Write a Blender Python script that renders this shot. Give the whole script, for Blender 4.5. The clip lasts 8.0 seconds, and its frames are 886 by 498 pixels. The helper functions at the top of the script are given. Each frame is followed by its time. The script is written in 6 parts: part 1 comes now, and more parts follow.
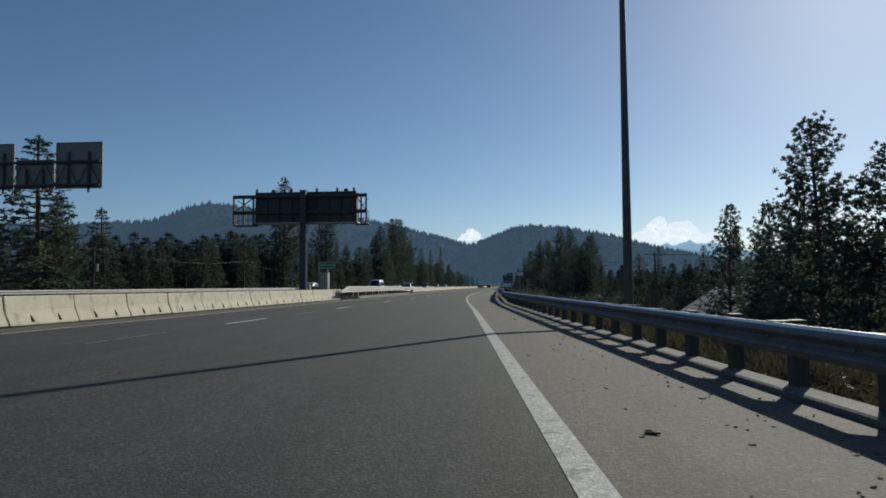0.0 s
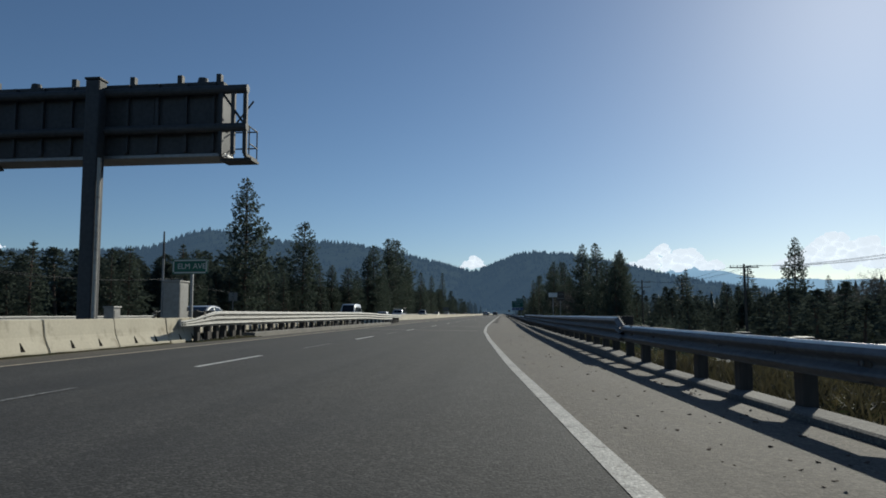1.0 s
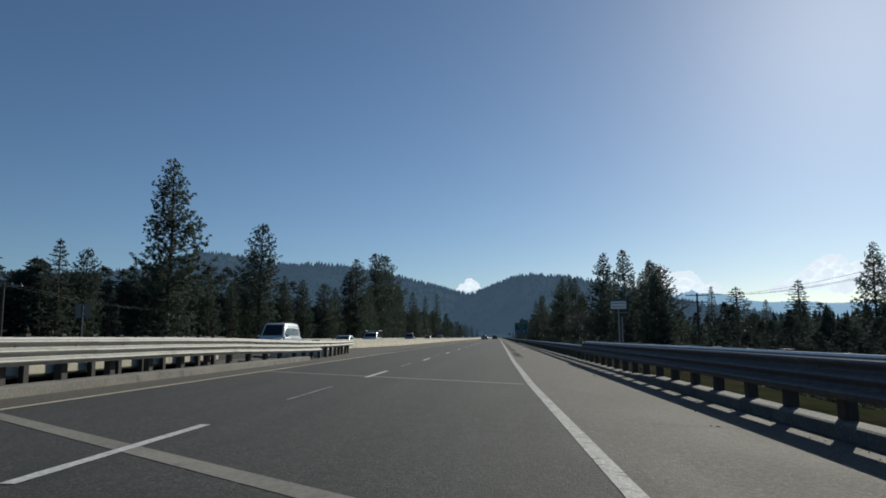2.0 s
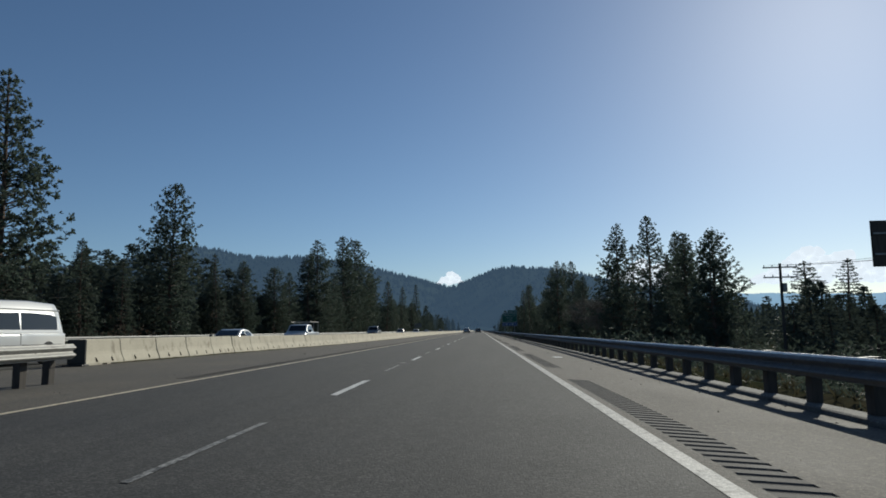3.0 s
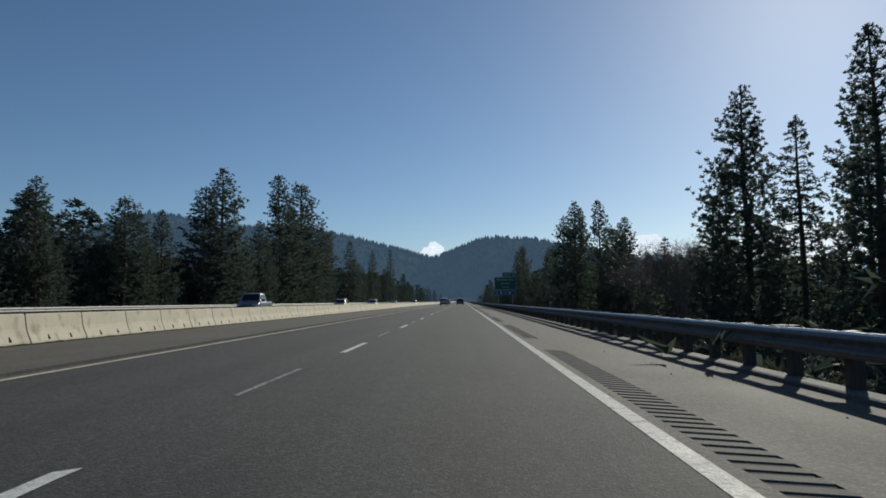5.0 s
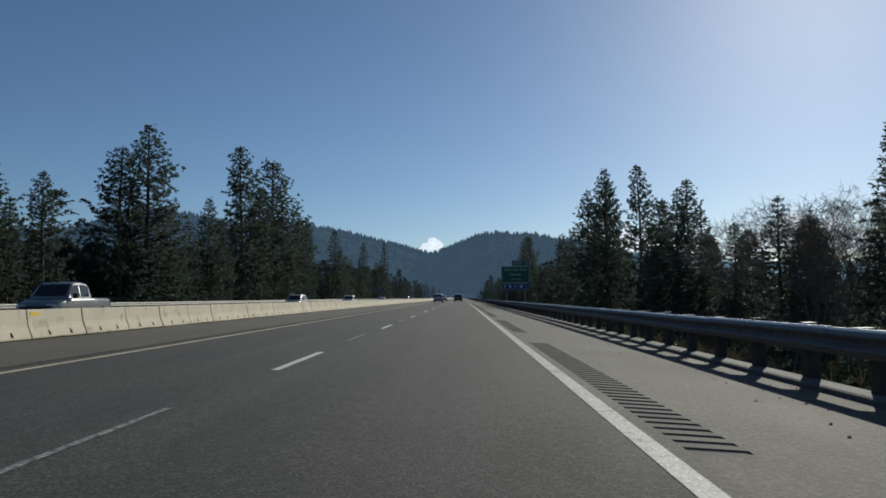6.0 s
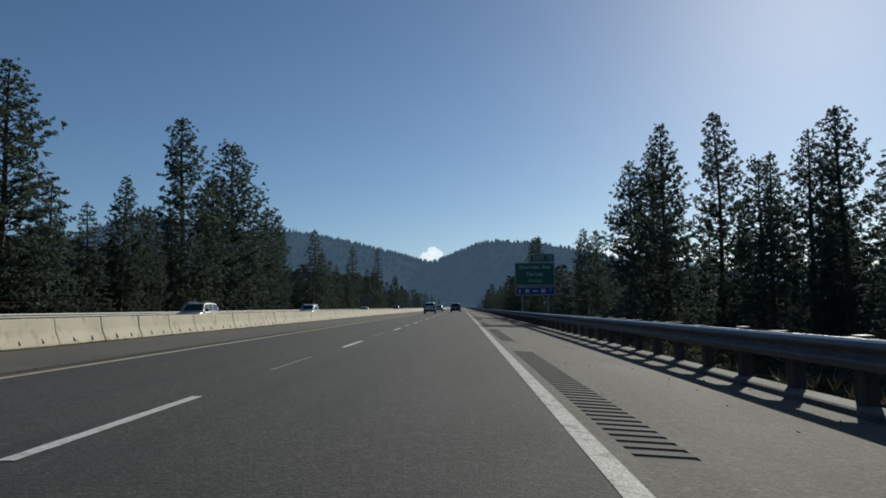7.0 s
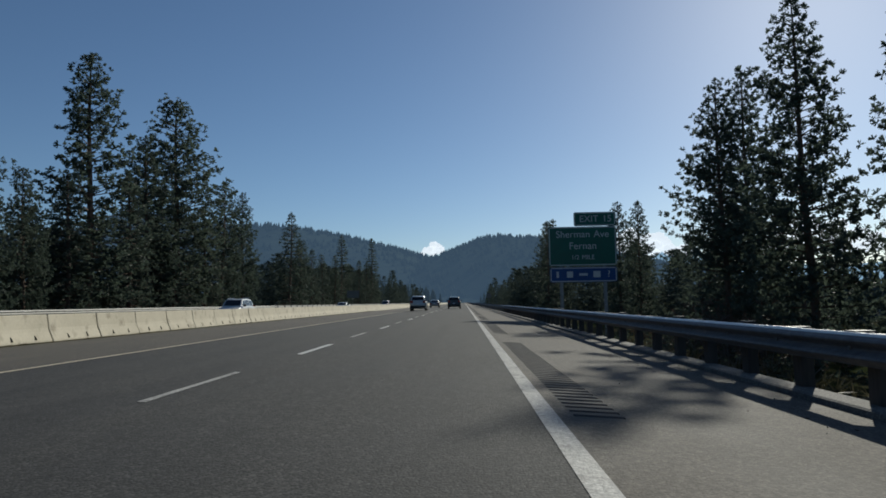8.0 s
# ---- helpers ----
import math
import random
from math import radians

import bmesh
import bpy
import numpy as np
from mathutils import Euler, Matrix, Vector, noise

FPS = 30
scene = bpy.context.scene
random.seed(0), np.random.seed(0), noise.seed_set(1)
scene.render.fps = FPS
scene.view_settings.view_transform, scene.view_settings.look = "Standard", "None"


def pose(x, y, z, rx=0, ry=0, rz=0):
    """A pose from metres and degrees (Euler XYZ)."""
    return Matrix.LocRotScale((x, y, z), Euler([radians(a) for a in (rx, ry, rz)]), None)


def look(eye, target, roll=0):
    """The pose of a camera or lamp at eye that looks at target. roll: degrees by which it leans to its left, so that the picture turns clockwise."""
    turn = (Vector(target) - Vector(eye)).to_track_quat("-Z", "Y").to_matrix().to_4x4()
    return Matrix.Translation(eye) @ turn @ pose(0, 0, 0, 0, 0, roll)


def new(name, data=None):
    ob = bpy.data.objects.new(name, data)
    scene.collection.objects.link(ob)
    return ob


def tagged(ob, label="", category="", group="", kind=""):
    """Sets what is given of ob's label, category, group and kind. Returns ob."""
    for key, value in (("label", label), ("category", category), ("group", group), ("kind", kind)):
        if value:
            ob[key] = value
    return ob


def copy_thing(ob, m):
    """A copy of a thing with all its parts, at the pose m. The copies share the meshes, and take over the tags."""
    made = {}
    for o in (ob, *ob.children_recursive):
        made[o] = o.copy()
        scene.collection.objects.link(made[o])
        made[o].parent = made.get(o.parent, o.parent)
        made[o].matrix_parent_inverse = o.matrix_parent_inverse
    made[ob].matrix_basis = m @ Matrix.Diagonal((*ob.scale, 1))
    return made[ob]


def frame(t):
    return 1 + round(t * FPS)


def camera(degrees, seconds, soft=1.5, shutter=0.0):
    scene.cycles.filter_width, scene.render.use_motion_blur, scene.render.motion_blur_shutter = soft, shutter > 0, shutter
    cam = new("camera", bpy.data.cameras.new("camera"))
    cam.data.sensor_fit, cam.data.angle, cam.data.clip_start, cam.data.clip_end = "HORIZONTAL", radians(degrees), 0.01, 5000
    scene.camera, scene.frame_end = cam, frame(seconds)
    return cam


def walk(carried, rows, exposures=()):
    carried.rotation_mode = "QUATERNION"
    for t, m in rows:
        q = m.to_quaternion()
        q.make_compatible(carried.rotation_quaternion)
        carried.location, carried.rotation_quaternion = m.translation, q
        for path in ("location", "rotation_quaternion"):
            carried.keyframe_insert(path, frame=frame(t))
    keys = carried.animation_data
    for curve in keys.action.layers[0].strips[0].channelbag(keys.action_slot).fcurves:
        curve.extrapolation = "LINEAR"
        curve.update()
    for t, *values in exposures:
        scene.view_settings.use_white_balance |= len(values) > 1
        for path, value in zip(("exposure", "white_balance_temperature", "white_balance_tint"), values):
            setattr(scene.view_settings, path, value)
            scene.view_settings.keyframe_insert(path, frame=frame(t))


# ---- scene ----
cam = camera(65.8, 8.0, soft=1.75)
PATH = [
    (0, (6.905, -3.279, 0.946), (6.741, -1.289, 1.055), -0.4),
    (0.5, (5.83, 12.109, 0.853), (5.655, 14.096, 1.0), -0.4),
    (1, (4.783, 27.578, 0.834), (4.613, 29.562, 1.023), -0.4),
    (1.5, (3.897, 42.928, 0.913), (3.726, 44.903, 1.176), -0.3),
    (3, (2.244, 88.405, 0.946), (2.141, 90.388, 1.183), -0.8),
    (3.5, (2.212, 103.264, 0.962), (2.123, 105.244, 1.233), -0.7),
    (4, (2.224, 117.987, 0.935), (2.157, 119.969, 1.189), -0.6),
    (4.5, (2.276, 132.35, 0.963), (2.218, 134.343, 1.128), -0.6),
    (6, (2.535, 174.984, 0.94), (2.481, 176.978, 1.082), -0.7),
    (6.5, (2.727, 189.198, 0.955), (2.666, 191.194, 1.082), -0.9),
    (7, (2.868, 204.198, 0.913), (2.814, 206.19, 1.083), -0.8),
    (7.5, (3.002, 218.436, 0.904), (2.943, 220.427, 1.077), -0.9),
    (8, (3.054, 232.178, 0.9), (2.995, 234.171, 1.056), -1.0),
]
walk(cam, [(t, look(eye, target, roll)) for t, eye, target, roll in PATH], exposures=[(0.0, 0.0, 6000, 4), (8.0, 0.0, 6000, 4)])

# ---- light: clear winter sky, low sun ahead and to the right ----
SUN_AZ, SUN_EL = radians(28.5), radians(25.0)
world = bpy.data.worlds.new("sky")
scene.world = world
world.use_nodes = True
wn = world.node_tree.nodes
sky = wn.new("ShaderNodeTexSky")
sky.sky_type, sky.sun_disc = "NISHITA", False
sky.sun_elevation, sky.sun_rotation = SUN_EL, SUN_AZ
sky.altitude, sky.air_density, sky.dust_density, sky.ozone_density = 1200, 0.95, 0.85, 3.0
wn["Background"].inputs["Strength"].default_value = 0.067
world.node_tree.links.new(sky.outputs[0], wn["Background"].inputs[0])
sun = new("sun", bpy.data.lights.new("sun", "SUN"))
sun.data.energy, sun.data.angle, sun.data.color = 4.1, radians(0.5), (1.0, 0.9, 0.75)
sun.matrix_basis = look((0, 0, 0), (-math.sin(SUN_AZ) * math.cos(SUN_EL), -math.cos(SUN_AZ) * math.cos(SUN_EL), -math.sin(SUN_EL)))


# ---- materials ----
def surface(name, a, b, rough=0.8, metal=0.0, fine=20.0, broad=0.7, bump=0.2, spread=0.5, depth=0.01, c=None, stretch=(1, 1, 1), streak=None, grit=0.0, ramp_c=(0.56, 0.72)):
    """Two colours mixed by noise at two scales, with fine relief; c adds broad stains, grit single stones of other tones."""
    m = bpy.data.materials.new(name)
    m.use_nodes = True
    n, ln = m.node_tree.nodes, m.node_tree.links
    bs = n["Principled BSDF"]
    co = n.new("ShaderNodeTexCoord")
    mp = n.new("ShaderNodeMapping")
    mp.inputs["Scale"].default_value = stretch
    ln.new(co.outputs["Object"], mp.inputs["Vector"])
    info = n.new("ShaderNodeObjectInfo")
    shift = n.new("ShaderNodeVectorMath")
    shift.operation = "MULTIPLY_ADD"
    shift.inputs[1].default_value = (37, 37, 37)
    ln.new(info.outputs["Random"], shift.inputs[0])
    ln.new(mp.outputs[0], shift.inputs[2])
    nf, nb = n.new("ShaderNodeTexNoise"), n.new("ShaderNodeTexNoise")
    nf.inputs["Scale"].default_value, nf.inputs["Detail"].default_value = fine, 3
    nb.inputs["Scale"].default_value, nb.inputs["Detail"].default_value = broad, 4
    for t in (nf, nb):
        ln.new(shift.outputs[0], t.inputs["Vector"])
    mix = n.new("ShaderNodeMath")
    mix.operation = "MULTIPLY_ADD"
    ln.new(nf.outputs["Fac"], mix.inputs[0])
    mix.inputs[1].default_value = spread
    sc = n.new("ShaderNodeMath")
    sc.operation = "MULTIPLY"
    sc.inputs[1].default_value = 1.0 - spread
    ln.new(nb.outputs["Fac"], sc.inputs[0])
    ln.new(sc.outputs[0], mix.inputs[2])
    ramp = n.new("ShaderNodeValToRGB")
    ramp.color_ramp.elements[0].position, ramp.color_ramp.elements[1].position = 0.36, 0.64
    ramp.color_ramp.elements[0].color, ramp.color_ramp.elements[1].color = (*a, 1), (*b, 1)
    ln.new(mix.outputs[0], ramp.inputs[0])
    out = ramp.outputs[0]
    if c:
        ns = n.new("ShaderNodeTexNoise")
        ns.inputs["Scale"].default_value, ns.inputs["Detail"].default_value = broad * 2.7, 6
        if streak:
            ms = n.new("ShaderNodeMapping")
            ms.inputs["Scale"].default_value = streak
            ln.new(co.outputs["Object"], ms.inputs["Vector"])
            ln.new(ms.outputs[0], ns.inputs["Vector"])
        else:
            ln.new(shift.outputs[0], ns.inputs["Vector"])
        rs = n.new("ShaderNodeValToRGB")
        rs.color_ramp.elements[0].position, rs.color_ramp.elements[1].position = ramp_c
        ln.new(ns.outputs["Fac"], rs.inputs[0])
        mc = n.new("ShaderNodeMixRGB")
        mc.inputs[2].default_value = (*c, 1)
        ln.new(rs.outputs[0], mc.inputs[0])
        ln.new(out, mc.inputs[1])
        out = mc.outputs[0]
    relief = nf.outputs["Fac"]
    if grit:
        vo = n.new("ShaderNodeTexVoronoi")
        vo.inputs["Scale"].default_value = 58.0
        ln.new(co.outputs["Object"], vo.inputs["Vector"])
        tone = n.new("ShaderNodeSeparateColor")
        ln.new(vo.outputs["Color"], tone.inputs[0])
        few = n.new("ShaderNodeMath")
        few.operation = "POWER"
        few.inputs[1].default_value = 2.6
        ln.new(tone.outputs[0], few.inputs[0])
        gr = n.new("ShaderNodeMapRange")
        gr.inputs[3].default_value, gr.inputs[4].default_value = 1.0 - 0.73 * grit, 1.0 + grit * 1.9
        ln.new(few.outputs[0], gr.inputs[0])
        mg = n.new("ShaderNodeVectorMath")
        mg.operation = "SCALE"
        ln.new(out, mg.inputs[0])
        ln.new(gr.outputs[0], mg.inputs["Scale"])
        out = mg.outputs[0]
        ad = n.new("ShaderNodeMath")
        ad.operation = "MULTIPLY_ADD"
        ad.inputs[1].default_value = -0.9
        ln.new(vo.outputs["Distance"], ad.inputs[0])
        ln.new(nf.outputs["Fac"], ad.inputs[2])
        relief = ad.outputs[0]
    ln.new(out, bs.inputs["Base Color"])
    rr = n.new("ShaderNodeMapRange")
    rr.inputs[3].default_value, rr.inputs[4].default_value = max(0.02, rough - 0.12), min(1, rough + 0.12)
    ln.new(nb.outputs["Fac"], rr.inputs[0])
    ln.new(rr.outputs[0], bs.inputs["Roughness"])
    bs.inputs["Metallic"].default_value = metal
    if bump:
        bp = n.new("ShaderNodeBump")
        bp.inputs["Strength"].default_value, bp.inputs["Distance"].default_value = bump, depth
        ln.new(relief, bp.inputs["Height"])
        ln.new(bp.outputs[0], bs.inputs["Normal"])
    return m


def plain(name, col, rough=0.5, metal=0.0, coat=0.0):
    m = bpy.data.materials.new(name)
    m.use_nodes = True
    b = m.node_tree.nodes["Principled BSDF"]
    b.inputs["Base Color"].default_value = (*col, 1)
    b.inputs["Roughness"].default_value, b.inputs["Metallic"].default_value = rough, metal
    b.inputs["Coat Weight"].default_value = coat
    return m


def foliage(name, a, b, through_light=0.25, gloss=0.3):
    """Needles or leaves: two greens by random island, some light passing through."""
    m = bpy.data.materials.new(name)
    m.use_nodes = True
    n, ln = m.node_tree.nodes, m.node_tree.links
    bs, out = n["Principled BSDF"], n["Material Output"]
    geo, ob = n.new("ShaderNodeNewGeometry"), n.new("ShaderNodeObjectInfo")
    mix = n.new("ShaderNodeMixRGB")
    mix.inputs[1].default_value, mix.inputs[2].default_value = (*a, 1), (*b, 1)
    av = n.new("ShaderNodeMath")
    av.operation = "MULTIPLY_ADD"
    av.inputs[1].default_value = 0.6
    hf = n.new("ShaderNodeMath")
    hf.operation = "MULTIPLY"
    hf.inputs[1].default_value = 0.4
    ln.new(ob.outputs["Random"], hf.inputs[0])
    ln.new(geo.outputs["Random Per Island"], av.inputs[0])
    ln.new(hf.outputs[0], av.inputs[2])
    ln.new(av.outputs[0], mix.inputs[0])
    ln.new(mix.outputs[0], bs.inputs["Base Color"])
    bs.inputs["Roughness"].default_value, bs.inputs["Specular IOR Level"].default_value = 0.65, gloss
    tr, ms = n.new("ShaderNodeBsdfTranslucent"), n.new("ShaderNodeMixShader")
    ln.new(mix.outputs[0], tr.inputs["Color"])
    ms.inputs[0].default_value = through_light
    ln.new(bs.outputs[0], ms.inputs[1])
    ln.new(tr.outputs[0], ms.inputs[2])
    ln.new(ms.outputs[0], out.inputs["Surface"])
    return m


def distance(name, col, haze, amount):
    """Far backdrop: its own colour, with the air's haze put in as emission."""
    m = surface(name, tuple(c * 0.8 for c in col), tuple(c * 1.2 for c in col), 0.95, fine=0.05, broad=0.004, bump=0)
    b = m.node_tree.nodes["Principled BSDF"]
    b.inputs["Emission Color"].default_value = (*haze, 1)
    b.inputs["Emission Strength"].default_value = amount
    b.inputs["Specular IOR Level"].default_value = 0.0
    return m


ASPHALT = surface("asphalt", (0.0145, 0.0142, 0.0135), (0.0345, 0.0331, 0.0304), 0.9, fine=6, broad=0.8, bump=0.65, depth=0.005, spread=0.42, c=(0.039, 0.0372, 0.0338), stretch=(1, 0.5, 1), streak=(0.55, 0.02, 1), grit=0.75, ramp_c=(0.42, 0.75))
SHOULDER = surface("shoulder_asphalt", (0.062, 0.0525, 0.041), (0.118, 0.102, 0.081), 0.92, fine=16, broad=0.6, bump=0.7, depth=0.006, spread=0.55, c=(0.082, 0.072, 0.058), stretch=(1, 0.7, 1), streak=(0.9, 0.07, 1), grit=0.4, ramp_c=(0.48, 0.7))
SHOULDER_DIRTY = surface("dirty_median_shoulder", (0.062, 0.053, 0.04), (0.112, 0.096, 0.074), 0.92, fine=16, broad=0.6, bump=0.7, depth=0.006, spread=0.55, c=(0.072, 0.063, 0.05), stretch=(1, 0.7, 1), streak=(0.9, 0.07, 1), grit=0.4, ramp_c=(0.48, 0.7))
GROOVE = surface("groove_dark", (0.05, 0.045, 0.04), (0.085, 0.075, 0.065), 0.95, fine=60, broad=2, bump=0.3)
CONCRETE = surface("barrier_concrete", (0.45, 0.405, 0.305), (0.56, 0.51, 0.395), 0.9, fine=14, broad=0.8, bump=0.25, depth=0.004, spread=0.35, c=(0.31, 0.27, 0.2))
CURB = surface("curb_concrete", (0.16, 0.147, 0.125), (0.26, 0.24, 0.205), 0.95, fine=18, broad=1, bump=0.3, c=(0.12, 0.11, 0.093))
CURB_WORN = surface("worn_curb", (0.092, 0.086, 0.076), (0.15, 0.142, 0.127), 0.93, fine=18, broad=0.8, bump=0.5, depth=0.006, c=(0.07, 0.064, 0.054), grit=0.3)
WHITE_PAINT = surface("white_road_paint", (0.3, 0.29, 0.265), (0.46, 0.445, 0.41), 0.75, fine=30, broad=3, bump=0.3, spread=0.6, c=(0.17, 0.165, 0.15), grit=0.25, ramp_c=(0.55, 0.68))
DASH_PAINT = surface("fresh_road_paint", (0.46, 0.45, 0.42), (0.66, 0.65, 0.61), 0.65, fine=30, broad=3, bump=0.25, spread=0.6, c=(0.3, 0.29, 0.27), grit=0.15, ramp_c=(0.6, 0.75))
WORN_PAINT = surface("worn_road_paint", (0.12, 0.12, 0.116), (0.34, 0.335, 0.315), 0.75, fine=25, broad=5, bump=0.3, spread=0.5, c=(0.055, 0.055, 0.053), grit=0.4, ramp_c=(0.48, 0.62))
YELLOW_PAINT = surface("yellow_road_paint", (0.51, 0.435, 0.3), (0.665, 0.582, 0.43), 0.7, fine=30, broad=3, bump=0.3, spread=0.6, c=(0.28, 0.23, 0.16), grit=0.25, ramp_c=(0.58, 0.72))
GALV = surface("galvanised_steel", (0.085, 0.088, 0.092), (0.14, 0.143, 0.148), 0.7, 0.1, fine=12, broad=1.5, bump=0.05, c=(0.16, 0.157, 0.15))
GALV_GLINT = surface("galvanised_lip_glint", (0.65, 0.65, 0.63), (0.8, 0.8, 0.78), 0.42, 0.2, fine=12, broad=1.5, bump=0.03)
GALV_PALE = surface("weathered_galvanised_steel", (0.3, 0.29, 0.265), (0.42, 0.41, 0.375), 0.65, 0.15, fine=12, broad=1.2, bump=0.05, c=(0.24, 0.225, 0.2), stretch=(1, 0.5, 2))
WOOD_POST = surface("weathered_post_wood", (0.036, 0.031, 0.027), (0.075, 0.065, 0.055), 0.9, fine=18, broad=2, bump=0.4, stretch=(1, 1, 0.15))
DARK_STEEL = surface("dark_painted_steel", (0.035, 0.037, 0.04), (0.06, 0.062, 0.066), 0.7, 0.1, fine=8, broad=1, bump=0.05)
GREY_STEEL = surface("grey_steel", (0.2, 0.2, 0.2), (0.3, 0.3, 0.3), 0.5, 0.5, fine=10, broad=0.8, bump=0.05, c=(0.22, 0.21, 0.19))
POLE_STEEL = surface("weathered_pole_steel", (0.06, 0.056, 0.051), (0.105, 0.098, 0.089), 0.65, 0.25, fine=6, broad=0.6, bump=0.05, c=(0.11, 0.09, 0.07))
SIGN_BACK = surface("sign_back_aluminium", (0.16, 0.15, 0.135), (0.22, 0.21, 0.19), 0.6, 0.25, fine=5, broad=0.6, bump=0.05)
CABINET_PAINT = surface("cabinet_paint", (0.26, 0.245, 0.22), (0.34, 0.325, 0.295), 0.55, fine=8, broad=1, bump=0.03)
SIGN_GREEN = surface("sign_green", (0.0, 0.075, 0.045), (0.0, 0.1, 0.06), 0.45, fine=4, broad=0.7, bump=0)
SIGN_BLUE = surface("sign_blue", (0.0, 0.035, 0.16), (0.0, 0.05, 0.2), 0.45, fine=4, broad=0.7, bump=0)
SIGN_PALE = plain("pale_sign_sheeting", (0.8, 0.8, 0.78), 0.5)
SIGN_WHITE = plain("sign_white", (0.52, 0.52, 0.5), 0.5)
GROUND = surface("dry_grass_and_gravel", (0.03, 0.029, 0.018), (0.068, 0.06, 0.038), 0.95, fine=3.5, broad=0.09, bump=0.8, depth=0.08, spread=0.55, c=(0.028, 0.036, 0.016), ramp_c=(0.42, 0.62))
GROUND.node_tree.nodes["Principled BSDF"].inputs["Specular IOR Level"].default_value = 0.0
GRASS_DRY = foliage("dry_grass", (0.16, 0.125, 0.06), (0.1, 0.11, 0.04), 0.3)
BARK = surface("pine_bark", (0.06, 0.042, 0.03), (0.13, 0.085, 0.06), 0.95, fine=6, broad=0.8, bump=0.6, depth=0.03, stretch=(1, 1, 0.3))
GREY_BARK = surface("grey_bark", (0.12, 0.105, 0.09), (0.2, 0.18, 0.155), 0.95, fine=8, broad=1, bump=0.5)
NEEDLES = foliage("pine_needles", (0.06, 0.08, 0.064), (0.09, 0.115, 0.086), 0.45, 0.25)
FIR_NEEDLES = foliage("fir_needles", (0.06, 0.078, 0.062), (0.086, 0.108, 0.08), 0.42, 0.15)
WOOD_NEEDLES = foliage("shaded_wood_needles", (0.062, 0.078, 0.065), (0.082, 0.1, 0.082), 0.32, 0.0)
# lighter, bluer green: haze over the far woods mixed into the needle colour
FAR_NEEDLES = foliage("hazed_far_needles", (0.052, 0.072, 0.066), (0.078, 0.104, 0.092), 0.4)
SHRUB_TWIGS = foliage("reddish_shrub_twigs", (0.075, 0.056, 0.042), (0.125, 0.088, 0.06), 0.25)
BARE_TWIGS = foliage("bare_twigs", (0.08, 0.07, 0.058), (0.14, 0.12, 0.1), 0.15)
WEEDS = foliage("green_weeds", (0.05, 0.048, 0.024), (0.1, 0.085, 0.048), 0.3)
ROOFING = surface("grey_roofing", (0.2, 0.2, 0.19), (0.3, 0.29, 0.275), 0.9, fine=4, broad=0.4, bump=0.2, c=(0.2, 0.17, 0.13))
WHITE_SHEET = surface("white_sheet_roof", (0.7, 0.7, 0.68), (0.8, 0.8, 0.78), 0.45, fine=3, broad=0.5, bump=0.03)
SIDING = surface("house_siding", (0.3, 0.26, 0.2), (0.4, 0.36, 0.29), 0.85, fine=6, broad=0.5, bump=0.2)
RUBBER = plain("tyre_rubber", (0.02, 0.02, 0.02), 0.85)
RIM = plain("alloy_rim", (0.45, 0.45, 0.46), 0.3, 0.9)
GLASS = plain("dark_car_glass", (0.012, 0.014, 0.016), 0.04)
CHROME = plain("chrome_trim", (0.6, 0.6, 0.6), 0.15, 1.0)
LAMP_RED = plain("red_lamp_lens", (0.25, 0.01, 0.01), 0.2)
LAMP_CLEAR = plain("clear_lamp_lens", (0.7, 0.7, 0.7), 0.12)
BLACK_TRIM = plain("black_trim", (0.015, 0.015, 0.016), 0.5)
TAPE_YELLOW = plain("yellow_tape", (0.75, 0.5, 0.04), 0.4)
PLATE = plain("number_plate", (0.5, 0.5, 0.52), 0.5)
# matt near-black: shade of pockets, slots and joints put into a colour
RECESS_SHADE = plain("recess_shade", (0.02, 0.018, 0.016), 1.0)
RECESS_SHADE.node_tree.nodes["Principled BSDF"].inputs["Specular IOR Level"].default_value = 0.0
WIRE = plain("wire_metal", (0.05, 0.05, 0.05), 0.7, 0.2)


# ---- mesh helpers ----
def mesh_ob(name, bm_or_me, material, smooth=False):
    if isinstance(bm_or_me, bmesh.types.BMesh):
        me = bpy.data.meshes.new(name)
        bmesh.ops.recalc_face_normals(bm_or_me, faces=bm_or_me.faces)
        bm_or_me.to_mesh(me)
        bm_or_me.free()
    else:
        me = bm_or_me
    if not me.materials:
        me.materials.append(material)
    if smooth:
        me.polygons.foreach_set("use_smooth", [True] * len(me.polygons))
    return new(name, me)


def part(name, bm, material, parent, label="", smooth=False, at=None):
    ob = mesh_ob(name, bm, material, smooth)
    ob.parent = parent
    if at is not None:
        ob.matrix_basis = at
    return tagged(ob, label) if label else ob


def thing(name, label, category, group="", at=None, kind=""):
    e = new(name)
    e.empty_display_size = 0.2
    if at is not None:
        e.matrix_basis = at
    return tagged(e, label, category, group, kind)


def box(bm, x0, y0, z0, x1, y1, z1, bevel=0.0):
    r = bmesh.ops.create_cube(bm, size=1.0)
    vs = r["verts"]
    for v in vs:
        v.co = Vector(((x0 + x1) / 2 + v.co.x * (x1 - x0), (y0 + y1) / 2 + v.co.y * (y1 - y0), (z0 + z1) / 2 + v.co.z * (z1 - z0)))
    if bevel:
        es = list({e for v in vs for e in v.link_edges})
        bmesh.ops.bevel(bm, geom=es, offset=bevel, segments=2, affect="EDGES", profile=0.5)
    return bm


def boxes(*bs, bevel=0.0):
    bm = bmesh.new()
    for b in bs:
        box(bm, *b, bevel=bevel)
    return bm


